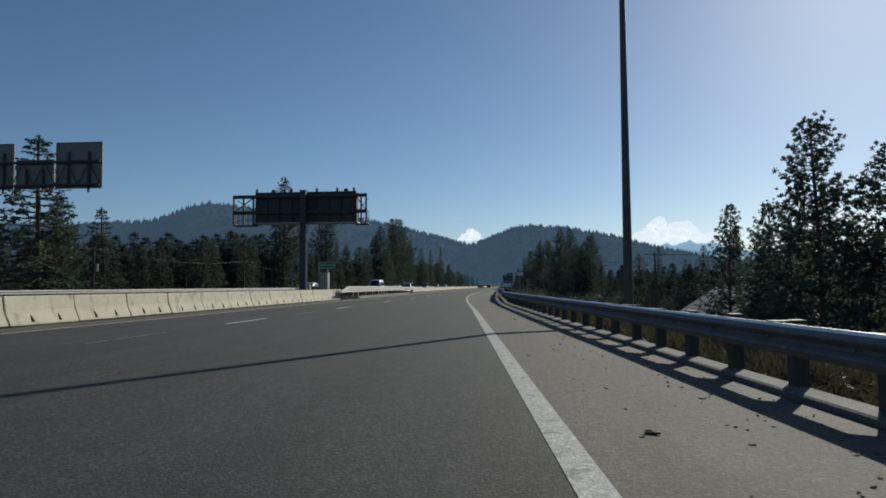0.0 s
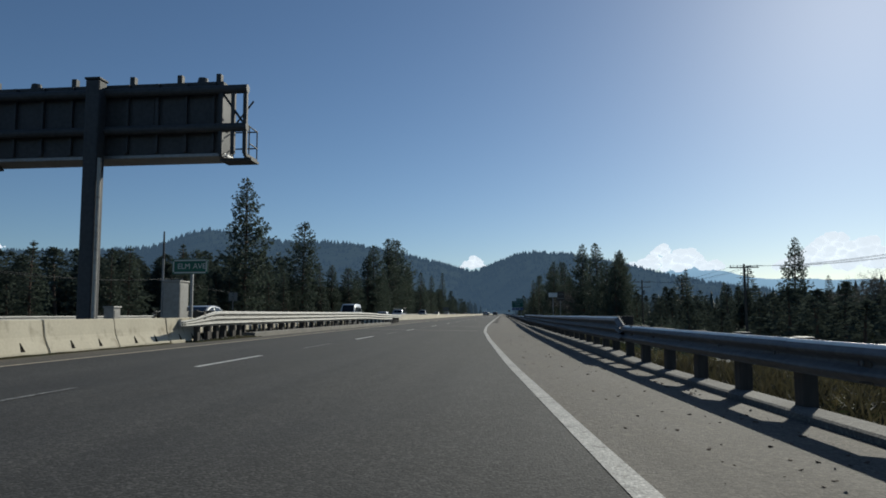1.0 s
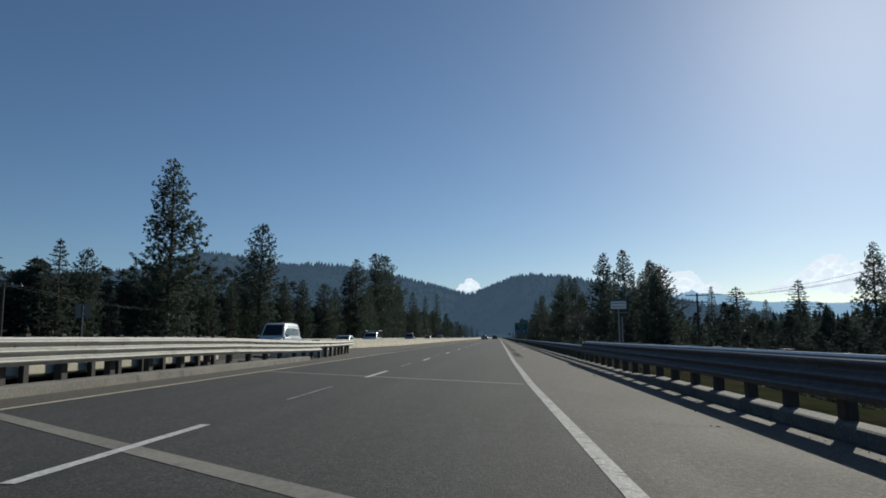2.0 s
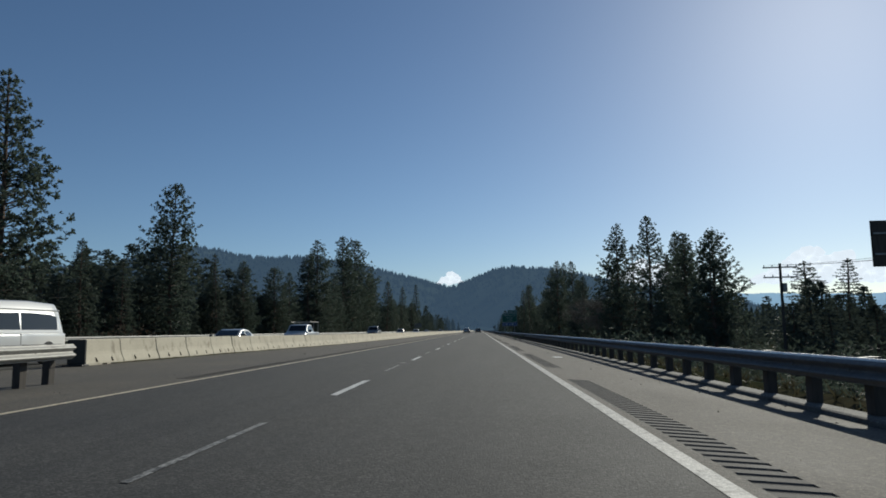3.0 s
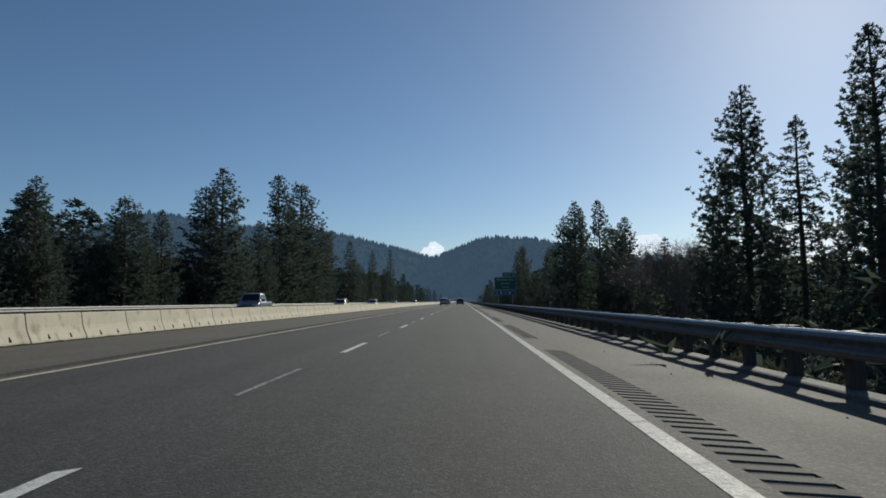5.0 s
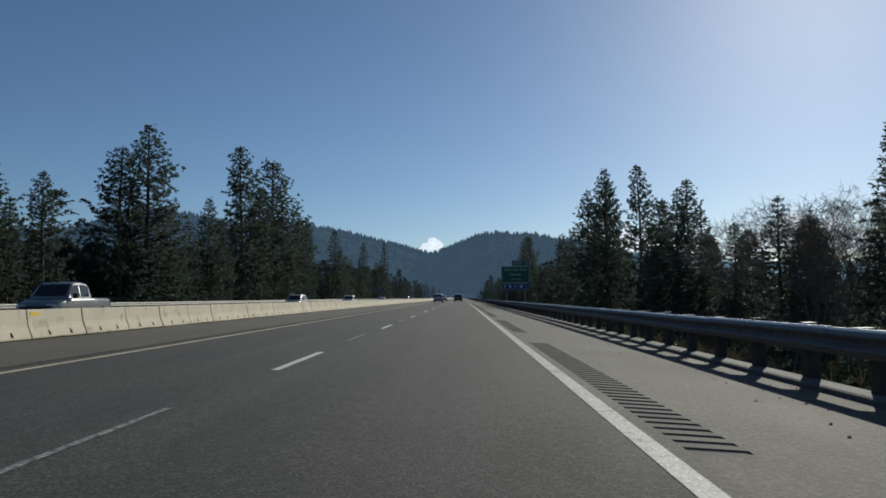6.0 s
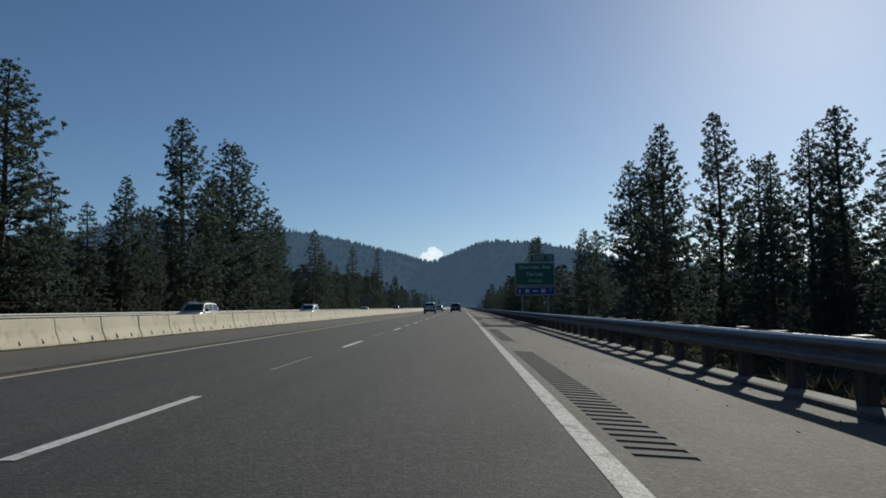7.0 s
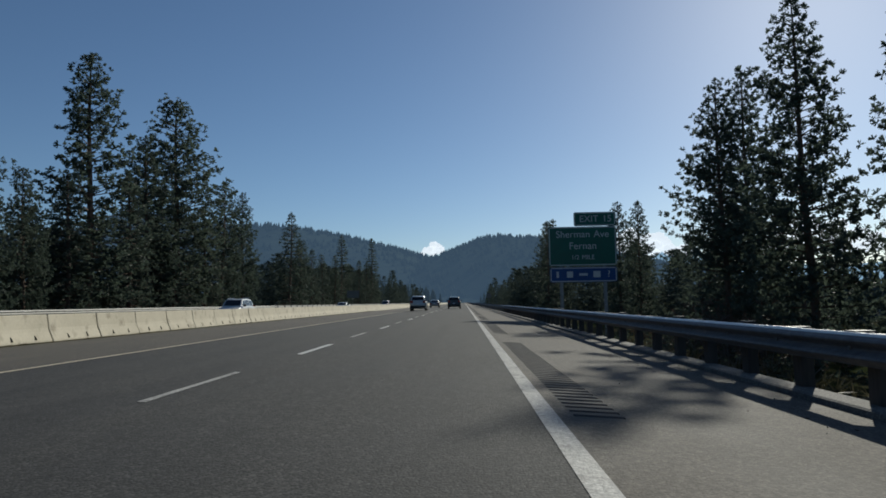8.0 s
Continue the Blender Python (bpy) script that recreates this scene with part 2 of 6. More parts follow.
def tube(bm, p, q, r0, r1=None, n=8, caps=True):
    """A tapered round bar from p to q."""
    p, q = Vector(p), Vector(q)
    r1 = r0 if r1 is None else r1
    d = (q - p).normalized()
    u = d.orthogonal().normalized()
    w = d.cross(u)
    rings = []
    for c, r in ((p, r0), (q, r1)):
        rings.append([bm.verts.new(c + (u * math.cos(2 * math.pi * k / n) + w * math.sin(2 * math.pi * k / n)) * r) for k in range(n)])
    for k in range(n):
        bm.faces.new((rings[0][k], rings[0][(k + 1) % n], rings[1][(k + 1) % n], rings[1][k]))
    if caps:
        bm.faces.new(rings[0][::-1])
        bm.faces.new(rings[1])
    return bm


def loft(bm, rings, close=True, caps=True):
    vs = [[bm.verts.new(p) for p in r] for r in rings]
    n = len(vs[0])
    for a, b in zip(vs, vs[1:]):
        for k in range(n if close else n - 1):
            bm.faces.new((a[k], a[(k + 1) % n], b[(k + 1) % n], b[k]))
    if caps and close:
        bm.faces.new(vs[0][::-1])
        bm.faces.new(vs[-1])
    return bm


def along(points):
    """A function of y through the given (y, value) pairs."""
    ys, xs = [p[0] for p in points], [p[1] for p in points]
    return lambda y: float(np.interp(y, ys, xs))


def raw_mesh(name, verts, faces):
    me = bpy.data.meshes.new(name)
    me.from_pydata(verts, [], faces)
    me.update()
    return me


# ---- lie of the land: the road's edges and levels ----
EDGE = along([(-60, 10.3), (-10, 7.99), (9, 6.86), (23, 6.01), (32, 5.37), (39, 4.91), (50, 4.34), (60, 3.94), (72, 3.73), (85, 3.66), (1500, 3.66)])
RAIL = along([(-60, 14.3), (-10, 10.9), (0, 10.05), (5, 9.65), (10.3, 9.25), (17, 8.65), (33, 7.55), (41, 7.17), (60, 6.9), (90, 6.76), (120, 6.74), (1500, 6.74)])
BARRIER = along([(-60, -5.75), (48, -5.75), (97, -8.3), (100, -10.8), (110, -10.7), (130, -10.3), (150, -9.8), (195, -9.75), (260, -9.65), (1500, -9.65)])
WEST_FALL = along([(-60, 0.02), (60, 0.02), (95, 0.014), (112, 0.004), (122, 0.006), (150, 0.019), (1500, 0.019)])
YELLOW = -3.66


def level(x, y):
    """Height of the paved surface."""
    e = EDGE(y)
    if x > e:
        return -0.07 * (x - e)
    if x < YELLOW:
        return -WEST_FALL(min(max(y, -60), 1500)) * min(YELLOW - x, 8.5)
    return 0.0


def terrain(x, y):
    """Height of the natural ground, below the pavement where they overlap."""
    r = RAIL(min(max(y, -60), 1500)) + 1.3
    dip = 1 / (1 + math.exp((y - 128) / 12))
    low = -3.1 - 2.9 * dip
    if x > r:
        s = min(1, (x - r) / (4.5 + 7.5 * dip))
        base = -0.35 + (low + 0.35) * s ** (1.0 + 0.9 * dip)
    elif x < -25:
        s = min(1, (-25 - x) / 12)
        base = -0.35 + (-1.2 - 2.5 * dip + 0.35) * (s * s * (3 - 2 * s))
    else:
        base = -0.5
    if -11.35 < x < -5.6 and 54.0 < y < 87.5:
        return -6.3
    under = math.exp(-((y - 66.5 + 0.75 * (x - 1)) / 6.5) ** 4)
    base = base * (1 - under) + -6.3 * under if -40 < x < 60 else base
    if abs(x) > 120:
        base += 0.012 * (abs(x) - 120) * min(1, y / 900)
    if x > r + 2 or x < -30:
        base += 0.35 * noise.noise(Vector((x * 0.06, y * 0.06, 0))) + 0.12 * noise.noise(Vector((x * 0.4, y * 0.4, 3)))
    return base


def ground_sheet():
    xs = sorted({-11.4, -11.2, -5.7, -5.5, *np.linspace(-60, -24, 25), *np.linspace(-24, 5, 14), *np.linspace(5, 34, 43), *np.linspace(34, 80, 24), -75, -95, -120, -160, -220, -320, -500, -900, -1600, -2600, -4000, 95, 120, 160, 220, 320, 500, 900, 1600, 2600, 4000})
    ys = sorted({*np.linspace(-40, 130, 114), *np.linspace(130, 330, 81), 340, 355, 375, 400, 430, 470, 520, 600, 700, 850, 1000, 1300, 1700, 2300, 3200, 4400, -60, -90, -140, -220, -400, -800, -1600})
    verts = [(x, y, terrain(x, y)) for y in ys for x in xs]
    w = len(xs)
    faces = [(j * w + i, j * w + i + 1, (j + 1) * w + i + 1, (j + 1) * w + i) for j in range(len(ys) - 1) for i in range(w - 1)]
    return tagged(mesh_ob("ground", raw_mesh("ground", verts, faces), GROUND, True), "dry grass and gravel verge beside the highway", "ground", kind="structure")


ground_sheet()


def ribbon(name, material, left, right, y0, y1, lift=0.0, thick=0.0, steps=None, parent=None):
    """A strip of pavement between two edges that are functions of y."""
    ys = steps or [y for y in [*np.arange(y0, min(y1, 130), 2.0), *np.arange(130, min(y1, 400), 10.0), 500, 700, 1000, 1500] if y0 <= y < y1] + [y1]
    bm = bmesh.new()
    rows = []
    for y in ys:
        a, b = left(y), right(y)
        row = [(a, y, level(a, y) + lift), (b, y, level(b, y) + lift)]
        if thick:
            row += [(b, y, level(b, y) + lift - thick), (a, y, level(a, y) + lift - thick)]
        rows.append(row)
    loft(bm, rows, close=bool(thick))
    if parent:
        return part(name, bm, material, parent)
    return mesh_ob(name, bm, material)


tagged(ribbon("road", ASPHALT, lambda y: YELLOW - 0.12, EDGE, -60, 1500, thick=0.9), "dark grey asphalt carriageway with faint wheel marks", "road", kind="structure")
RUMBLE = (0.25, 0.66)
shoulder_right = new("shoulder_east")
tagged(shoulder_right, "pale tan asphalt shoulder along the guardrail", "shoulder", kind="structure")
ribbon("paving", SHOULDER, EDGE, lambda y: EDGE(y) + RUMBLE[0], -60, 1500, thick=0.9, parent=shoulder_right)
ribbon("paving", SHOULDER, lambda y: EDGE(y) + RUMBLE[1], lambda y: RAIL(y) + 0.25, -60, 1500, thick=0.9, parent=shoulder_right)
shoulder_left = new("shoulder_west")
tagged(shoulder_left, "pale tan asphalt shoulder along the median", "shoulder", kind="structure")
LEFT_R = (0.3, 0.72)
ribbon("paving", SHOULDER_DIRTY, lambda y: YELLOW - LEFT_R[0], lambda y: YELLOW - 0.12, -60, 1500, thick=0.9, parent=shoulder_left)
ribbon("paving", SHOULDER_DIRTY, lambda y: -5.35 if 49.5 < y < 88.5 else BARRIER(y) - 1.2 if y < 100 else -12.05, lambda y: YELLOW - LEFT_R[1], -60, 1500, thick=0.9, parent=shoulder_left)
OPPOSITE_LEVEL = along([(-60, -0.19), (40, -0.19), (52, 0.0), (118, 0.0), (140, -0.19), (1500, -0.19)])
bm = bmesh.new()
loft(bm, [[(-12.0, y, OPPOSITE_LEVEL(y)), (-24.6, y, OPPOSITE_LEVEL(y)), (-24.6, y, -0.9), (-12.0, y, -0.9)] for y in (-60, 40, 46, 52, 80, 118, 129, 140, 300, 1500)])
tagged(mesh_ob("road_opposite", bm, ASPHALT), "asphalt carriageway of the opposite direction", "road", kind="structure")
tagged(mesh_ob("median_paving", boxes((-12.0, -60, -0.9, -6.9, 54.0, -0.2), (-12.0, 54.0, -0.45, -9.35, 87.5, -0.05), (-12.0, 87.5, -0.9, -6.9, 100, -0.2)), SHOULDER), "paved median strip behind the barriers", "pavement", kind="structure")


def rumble_band(parent, x0, x1, paving, first, period, group):
    """The strip beside the edge line: smooth stretches and groups of milled grooves."""
    stops = []
    y = first
    while y < 420:
        stops.append((y, y + group))
        y += period
    start = -60.0
    for g0, g1 in stops:
        bm = bmesh.new()
        ys = [start, *np.arange(start + 2, g0, 2.0), g0]
        loft(bm, [[(x0(v), v, level(x0(v), v)), (x1(v), v, level(x1(v), v)), (x1(v), v, -0.9), (x0(v), v, -0.9)] for v in ys])
        part("paving", bm, paving, parent)
        bm = bmesh.new()
        rows = []
        v = g0
        while v < g1 - 0.15:
            for dv, dz in ((0.0, 0.0), (0.125, 0.0), (0.134, -0.012), (0.152, -0.017), (0.186, -0.017), (0.21, -0.011), (0.229, 0.0)):
                rows.append([(x0(v), v + dv, level(x0(v), v) + dz), (x1(v), v + dv, level(x1(v), v) + dz)])
            v += 0.23
        loft(bm, rows, close=False)
        me = bpy.data.meshes.new("rumble_strip")
        bmesh.ops.recalc_face_normals(bm, faces=bm.faces)
        me.materials.append(paving)
        me.materials.append(GROOVE)
        # sunk or tilted faces take a darker tone than the paving
        for f in bm.faces:
            c = f.calc_center_median()
            f.material_index = 0 if c.z > level(c.x, c.y) - 0.005 and abs(f.normal.z) > 0.999 else 1
            if f.normal.z < 0:
                f.normal_flip()
        bm.to_mesh(me)
        bm.free()
        ob = new("rumble_strip", me)
        ob.parent = parent
        start = v
    bm = bmesh.new()
    box(bm, x0(start), start, -0.9, x1(start), 1500, level((x0(start) + x1(start)) / 2, start) - 0.001)
    part("paving", bm, paving, parent)


rumble_band(shoulder_right, lambda y: EDGE(y) + RUMBLE[0], lambda y: EDGE(y) + RUMBLE[1], SHOULDER, 91.6, 14.6, 10.3)
rumble_band(shoulder_left, lambda y: YELLOW - LEFT_R[1], lambda y: YELLOW - LEFT_R[0], SHOULDER_DIRTY, 103.0, 400.0, 137.0)


# ---- road markings ----
def marking(name, label, material, left, right, y0, y1, steps=None):
    return tagged(ribbon(name, material, left, right, y0, y1, lift=0.004, steps=steps), label, "road marking", kind="structure")


LINE_WEST = along([(-60, -0.16), (20, -0.16), (32, -0.09), (50, -0.06), (90, -0.045), (1500, -0.045)])
LINE_EAST = along([(-60, 0.035), (20, 0.035), (32, 0.055), (75, 0.1), (100, 0.115), (1500, 0.115)])
marking("edge_line", "worn white edge line along the shoulder", WHITE_PAINT, lambda y: EDGE(y) + LINE_WEST(y), lambda y: EDGE(y) + LINE_EAST(y), -60, 1400)
marking("median_line", "faded yellow line along the median shoulder", YELLOW_PAINT, lambda y: YELLOW - 0.065, lambda y: YELLOW + 0.055, -60, 1400)
dashes = tagged(new("lane_line"), "broken white line between the two lanes", "road marking", kind="structure")


def dash_mesh(length, width, seed):
    r = random.Random(seed)
    n = 14
    rows = [[(-width / 2 + r.uniform(-0.005, 0.005), length * k / n + (r.uniform(-0.06, 0.06) if k in (0, n) else 0), 0), (width / 2 + r.uniform(-0.005, 0.005), length * k / n + (r.uniform(-0.06, 0.06) if k in (0, n) else 0), 0)] for k in range(n + 1)]
    bm = bmesh.new()
    loft(bm, rows, close=False)
    me = bpy.data.meshes.new("dash")
    bm.to_mesh(me)
    bm.free()
    return me


bright_dashes, old_dashes = [dash_mesh(3.05, 0.125, s) for s in range(4)], [dash_mesh(2.85, 0.072, s + 9) for s in range(4)]
half_worn = dash_mesh(2.8, 0.095, 21)
half_worn.materials.append(WHITE_PAINT)
for me in bright_dashes:
    me.materials.append(DASH_PAINT)
for me in old_dashes:
    me.materials.append(WORN_PAINT)
DASH_SHIFT = along([(-100, 0.0), (200, 0.0), (240, -0.42), (1500, -0.42)])
BEND = along([(-60, 1.0), (30, 1.0), (90, 0.0), (1500, 0.0)])
for k in range(-14, 60):
    bend = BEND(123.2 + 12.192 * k)
    ob = new("dash", bright_dashes[k % 4])
    ob.parent, ob.location = dashes, (0.02 - 0.27 * bend, 123.2 + 12.192 * k + 0.75 * bend + DASH_SHIFT(123.2 + 12.192 * k), 0.005)
    if k < 20:
        ob = new("worn_dash", old_dashes[k % 4] if k < 9 else half_worn)
        ob.parent, ob.location = dashes, (-0.05 - 0.17 * bend, 129.4 + 12.192 * k + 0.6 * bend + DASH_SHIFT(129.4 + 12.192 * k), 0.005)
patch = bmesh.new()
loft(patch, [[(-0.09 - 0.1 * math.sin(math.pi * u) + 0.02 * math.sin(11 * u), 109.05 + 0.26 * u, 0.006), (-0.09 + 0.1 * math.sin(math.pi * u) + 0.02 * math.sin(7 * u), 109.05 + 0.26 * u, 0.006)] for u in np.linspace(0.04, 0.96, 9)], close=False)
part("paint_patch", patch, WHITE_PAINT, dashes)
part("paint_patch", boxes((-0.14, 201.8, -0.01, 0.15, 201.93, 0.007)), WHITE_PAINT, dashes)
joints = tagged(new("bridge_joint"), "pale concrete expansion joints of the bridge deck", "bridge joint", kind="structure")
for y0, w in ((60.9, 0.3), (71.9, 0.26)):
    bm = bmesh.new()
    loft(bm, [[(x, y0 + 0.8 * (3.86 - x) - w / 2, level(x, y0) + 0.003), (x, y0 + 0.8 * (3.86 - x) + w / 2, level(x, y0) + 0.003)] for x in np.linspace(-3.5, 3.6, 12)], close=False)
    part("joint", bm, CURB, joints)
seams = tagged(new("pavement_seam"), "dark sealed cracks in the shoulder", "pavement crack", kind="structure")
for y0 in (57.2, 66.4, 117.4, 142.6, 171.0, 199.8, 226.3):
    bm = bmesh.new()
    pts = [(x, y0 + 0.1 * math.sin(3.1 * x + y0) + 0.15 * (x - 5)) for x in np.linspace(EDGE(y0) + 1.0, RAIL(y0) - 0.4, 9)]
    loft(bm, [[(x, y - 0.012, level(x, y0) + 0.003), (x, y + 0.012, level(x, y0) + 0.003)] for x, y in pts], close=False)
    part("crack", bm, GROOVE, seams)


# ---- guardrails ----
def beam_mesh(length, height, waves, depth=0.08):
    """Corrugated rail profile, extruded along y from 0, top at z = 0, road face towards -x."""
    prof = []
    n = waves * 8
    for k in range(n + 1):
        u = k / n
        prof.append((-depth / 2 - depth / 2 * math.cos(2 * math.pi * waves * u + math.pi), -height * u))
    prof = [(0.018, -0.01), (0.01, -0.001), (-0.006, 0.0), (-0.017, -0.007), (-0.024, -0.02), (-0.029, -0.031)] + [p for p in prof if p[1] < -0.036]
    ring = [(x, z) for x, z in prof] + [(x + 0.006, z) for x, z in prof[::-1]]
    bm = bmesh.new()
    rows = []
    for y in np.linspace(0, length, 4):
        rows.append([(x, y, z) for x, z in ring])
    loft(bm, rows)
    me = bpy.data.meshes.new("beam")
    bmesh.ops.recalc_face_normals(bm, faces=bm.faces)
    bm.to_mesh(me)
    bm.free()
    return me


def mesh_from(bm, material, name="part"):
    me = bpy.data.meshes.new(name)
    bmesh.ops.recalc_face_normals(bm, faces=bm.faces)
    bm.to_mesh(me)
    bm.free()
    me.materials.append(material)
    return me


def piece(name, me, parent, m):
    ob = new(name, me)
    ob.parent, ob.matrix_basis = parent, m
    return ob


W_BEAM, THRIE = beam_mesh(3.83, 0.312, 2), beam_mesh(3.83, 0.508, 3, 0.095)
W_PALE, THRIE_PALE = W_BEAM.copy(), THRIE.copy()
# top lip of the GALV rails: sun glint painted as a brighter steel
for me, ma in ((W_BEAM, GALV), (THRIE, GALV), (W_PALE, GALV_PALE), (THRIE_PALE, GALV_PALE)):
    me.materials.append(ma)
    me.materials.append(GALV_GLINT if ma == GALV else ma)
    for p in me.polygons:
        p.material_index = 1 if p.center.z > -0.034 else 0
POST = mesh_from(boxes((-0.075, -0.1, -1.5, 0.075, 0.1, 0.0), bevel=0.008), WOOD_POST, "post")
SUNLIT_WOOD = surface("sunlit_pale_wood", (0.18, 0.17, 0.15), (0.28, 0.265, 0.24), 0.7, fine=30, broad=4, bump=0.2)
BLOCK = mesh_from(boxes((-0.1, -0.095, -0.3, 0.1, 0.095, 0.0), bevel=0.008), WOOD_POST, "blockout")
# upward faces of posts and blockouts paler: sunlight put into their colour
for me in (POST, BLOCK):
    me.materials.append(SUNLIT_WOOD)
    for p in me.polygons:
        p.material_index = 1 if p.normal.z > 0.9 and p.center.z > -0.1 else 0
STEEL_POST = mesh_from(boxes((-0.075, -0.05, -1.5, 0.075, -0.042, 0), (-0.075, 0.042, -1.5, 0.075, 0.05, 0), (-0.004, -0.042, -1.5, 0.004, 0.042, 0)), GALV_PALE, "post")
BOLT = mesh_from(tube(bmesh.new(), (-0.016, 0, 0), (0.0, 0, 0), 0.022, n=8), GALV, "bolt")


def guardrail(label, xf, y0, y1, top, beams, posts, turn=0.0, tall=None, tall_beams=None, post_step=1.905, block=True, first=0.3, post_ys=None, proud=0.0):
    """A run of rail panels on posts. xf: the rail's line; top(y): height of its upper edge; turn 180: faces the other way."""
    g = thing("guardrail", label, "guardrail", at=pose(xf(y0), y0, level(xf(y0), y0)))
    inv = g.matrix_basis.inverted()
    rr = random.Random(int(y0 * 7 + y1))
    face = -1 if turn == 0 else 1
    y = y0
    while y < y1 - 0.5:
        a, b = Vector((xf(y), y, top(y))), Vector((xf(y + 3.81), y + 3.81, top(y + 3.8)))
        d = b - a
        yaw = -math.degrees(math.atan2(d.x, d.y))
        pitch = math.degrees(math.atan2(d.z, d.y))
        me = tall_beams if tall and tall[0] <= y < tall[1] else beams
        if face > 0:
            m = pose(b.x, b.y, b.z + rr.uniform(-0.005, 0.005), -pitch, 0, yaw + 180)
        else:
            m = pose(a.x, a.y, a.z + rr.uniform(-0.005, 0.005), pitch, 0, yaw)
        piece("beam", me, g, inv @ m)
        y += 3.81
    for y in post_ys or np.arange(y0 + first, y1, post_step):
        x = xf(y)
        lean = rr.uniform(-1.2, 1.2)
        off = 0.2 if block else 0.08
        px = x - face * (off + 0.075)
        piece("post", posts, g, inv @ pose(px, y, top(y) + proud + rr.uniform(-0.035, 0.02), rr.uniform(-1, 1), lean, 0))
        if block:
            piece("blockout", BLOCK, g, inv @ pose(x - face * 0.1, y, top(y) + rr.uniform(-0.03, 0.012), 0, 0, 0))
        piece("bolt", BOLT, g, inv @ pose(x + face * 0.005, y, top(y) - 0.155, 0, 0, 0 if face < 0 else 180))
    return g


TALL_FROM, TALL_TO = 42.0, 87.72


def right_top(y):
    base = 0.735 + 0.04 * min(1, max(0, (y - 10) / 75))
    if TALL_FROM <= y < TALL_TO:
        base += 0.175
    return level(RAIL(y), y) + base


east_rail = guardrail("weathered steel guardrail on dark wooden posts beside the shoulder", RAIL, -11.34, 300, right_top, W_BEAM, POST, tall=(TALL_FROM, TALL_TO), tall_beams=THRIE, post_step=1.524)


def transition_mesh(drop):
    """Short tapered section between the two-wave and the three-wave rail; the tall end lies at y = 0.6."""
    prof = [(v.co.x, v.co.z) for v in THRIE.vertices if v.co.y < 1e-4]
    bm = bmesh.new()
    rows = []
    for u in np.linspace(0, 1, 5):
        rows.append([(x - 0.004, 0.6 * u, z * (0.614 + 0.386 * u) - drop * (1 - u)) for x, z in prof])
    loft(bm, rows)
    return mesh_from(bm, GALV, "transition")


TRANSITION = transition_mesh(0.175)
for y, turn in ((TALL_FROM - 0.6, 0), (TALL_TO + 0.6, 180)):
    m = pose(RAIL(y), y, right_top(y) + 0.175) @ Matrix.Diagonal((1, 1 if turn == 0 else -1, 1, 1))
    piece("transition", TRANSITION, east_rail, east_rail.matrix_basis.inverted() @ m)


def rail_far(name, label, material, xf, y0, y1, z0, z1):
    """The rest of a rail run far down the road, in one piece."""
    bm = bmesh.new()
    loft(bm, [[(xf(y), y, z0), (xf(y) - 0.07, y, (z0 + z1) / 2 - 0.05), (xf(y), y, z1), (xf(y) + 0.03, y, z1), (xf(y) + 0.03, y, z0)] for y in np.arange(y0, y1 + 1, 40.0)])
    y = y0
    while y < y1:
        box(bm, xf(y) + 0.2, y - 0.1, -0.4, xf(y) + 0.35, y + 0.1, z1 + 0.02)
        y += 3.81
    return tagged(mesh_ob(name, bm, material), label, "guardrail", kind="stuff")


rail_far("guardrail", "distant run of steel guardrail along the shoulder", GALV, RAIL, 300, 1300, 0.25, 0.56)
rail_far("guardrail", "distant run of pale steel guardrail along the opposite carriageway", GALV_PALE, lambda y: -24.2, 331, 1000, 0.57, 0.88)
curb = tagged(new("curb"), "low dusty grey curb under the guardrail", "curb", kind="structure")
bm = bmesh.new()
ys = [*np.arange(-30, 130, 2.0), *np.arange(130, 420, 10.0)]
CURB_TOP = along([(-60, 0.076), (41, 0.076), (44, 0.17), (76, 0.17), (79, 0.076), (1500, 0.076)])
loft(bm, [[(RAIL(y) - 0.03, y, -0.5), (RAIL(y) - 0.02, y, level(RAIL(y), y) + CURB_TOP(y) - 0.016), (RAIL(y) + 0.01, y, level(RAIL(y), y) + CURB_TOP(y)), (RAIL(y) + 0.31, y, level(RAIL(y), y) + CURB_TOP(y) - 0.006), (RAIL(y) + 0.34, y, -0.7)] for y in ys])
part("curb_stone", bm, CURB_WORN, curb)
bm = bmesh.new()
ys = [54.4, *np.arange(55, 88, 1.5), 87.9]
loft(bm, [[(-5.06, y, -0.9), (-5.08, y, 0.135), (-5.14, y, 0.155), (-5.6, y, 0.155), (-5.64, y, 0.12), (-5.64, y, -0.9)] for y in ys])
part("curb_stone", bm, CURB, curb)

# the median rail between the barrier runs: flared up from the last barrier, three waves over the bridge
MED_A = along([(40, -5.2), (88, -5.4), (93, -5.52), (96, -5.74), (100, -6.14), (104, -6.44)])


def med_top(y):
    return 0.99 - 0.15 * min(1, max(0, (y - 78) / 9)) - 0.06 * min(1, max(0, (y - 89) / 4))


MED_POSTS = [50.09 + 0.76 * k for k in range(6)] + [55.67 + 1.75 * k for k in range(18)] + [87.43 + 1.524 * k for k in range(10)]
median_rail = guardrail("pale triple-wave steel rail on posts in the median", MED_A, 53.01, 102.2, med_top, W_PALE, POST, turn=180, tall=(48, 88), tall_beams=THRIE_PALE, post_ys=MED_POSTS)
piece("post", POST, median_rail, median_rail.matrix_basis.inverted() @ pose(MED_A(102.15) - 0.275, 102.15, med_top(102.15) - 0.01, 0, 0.6, 0))


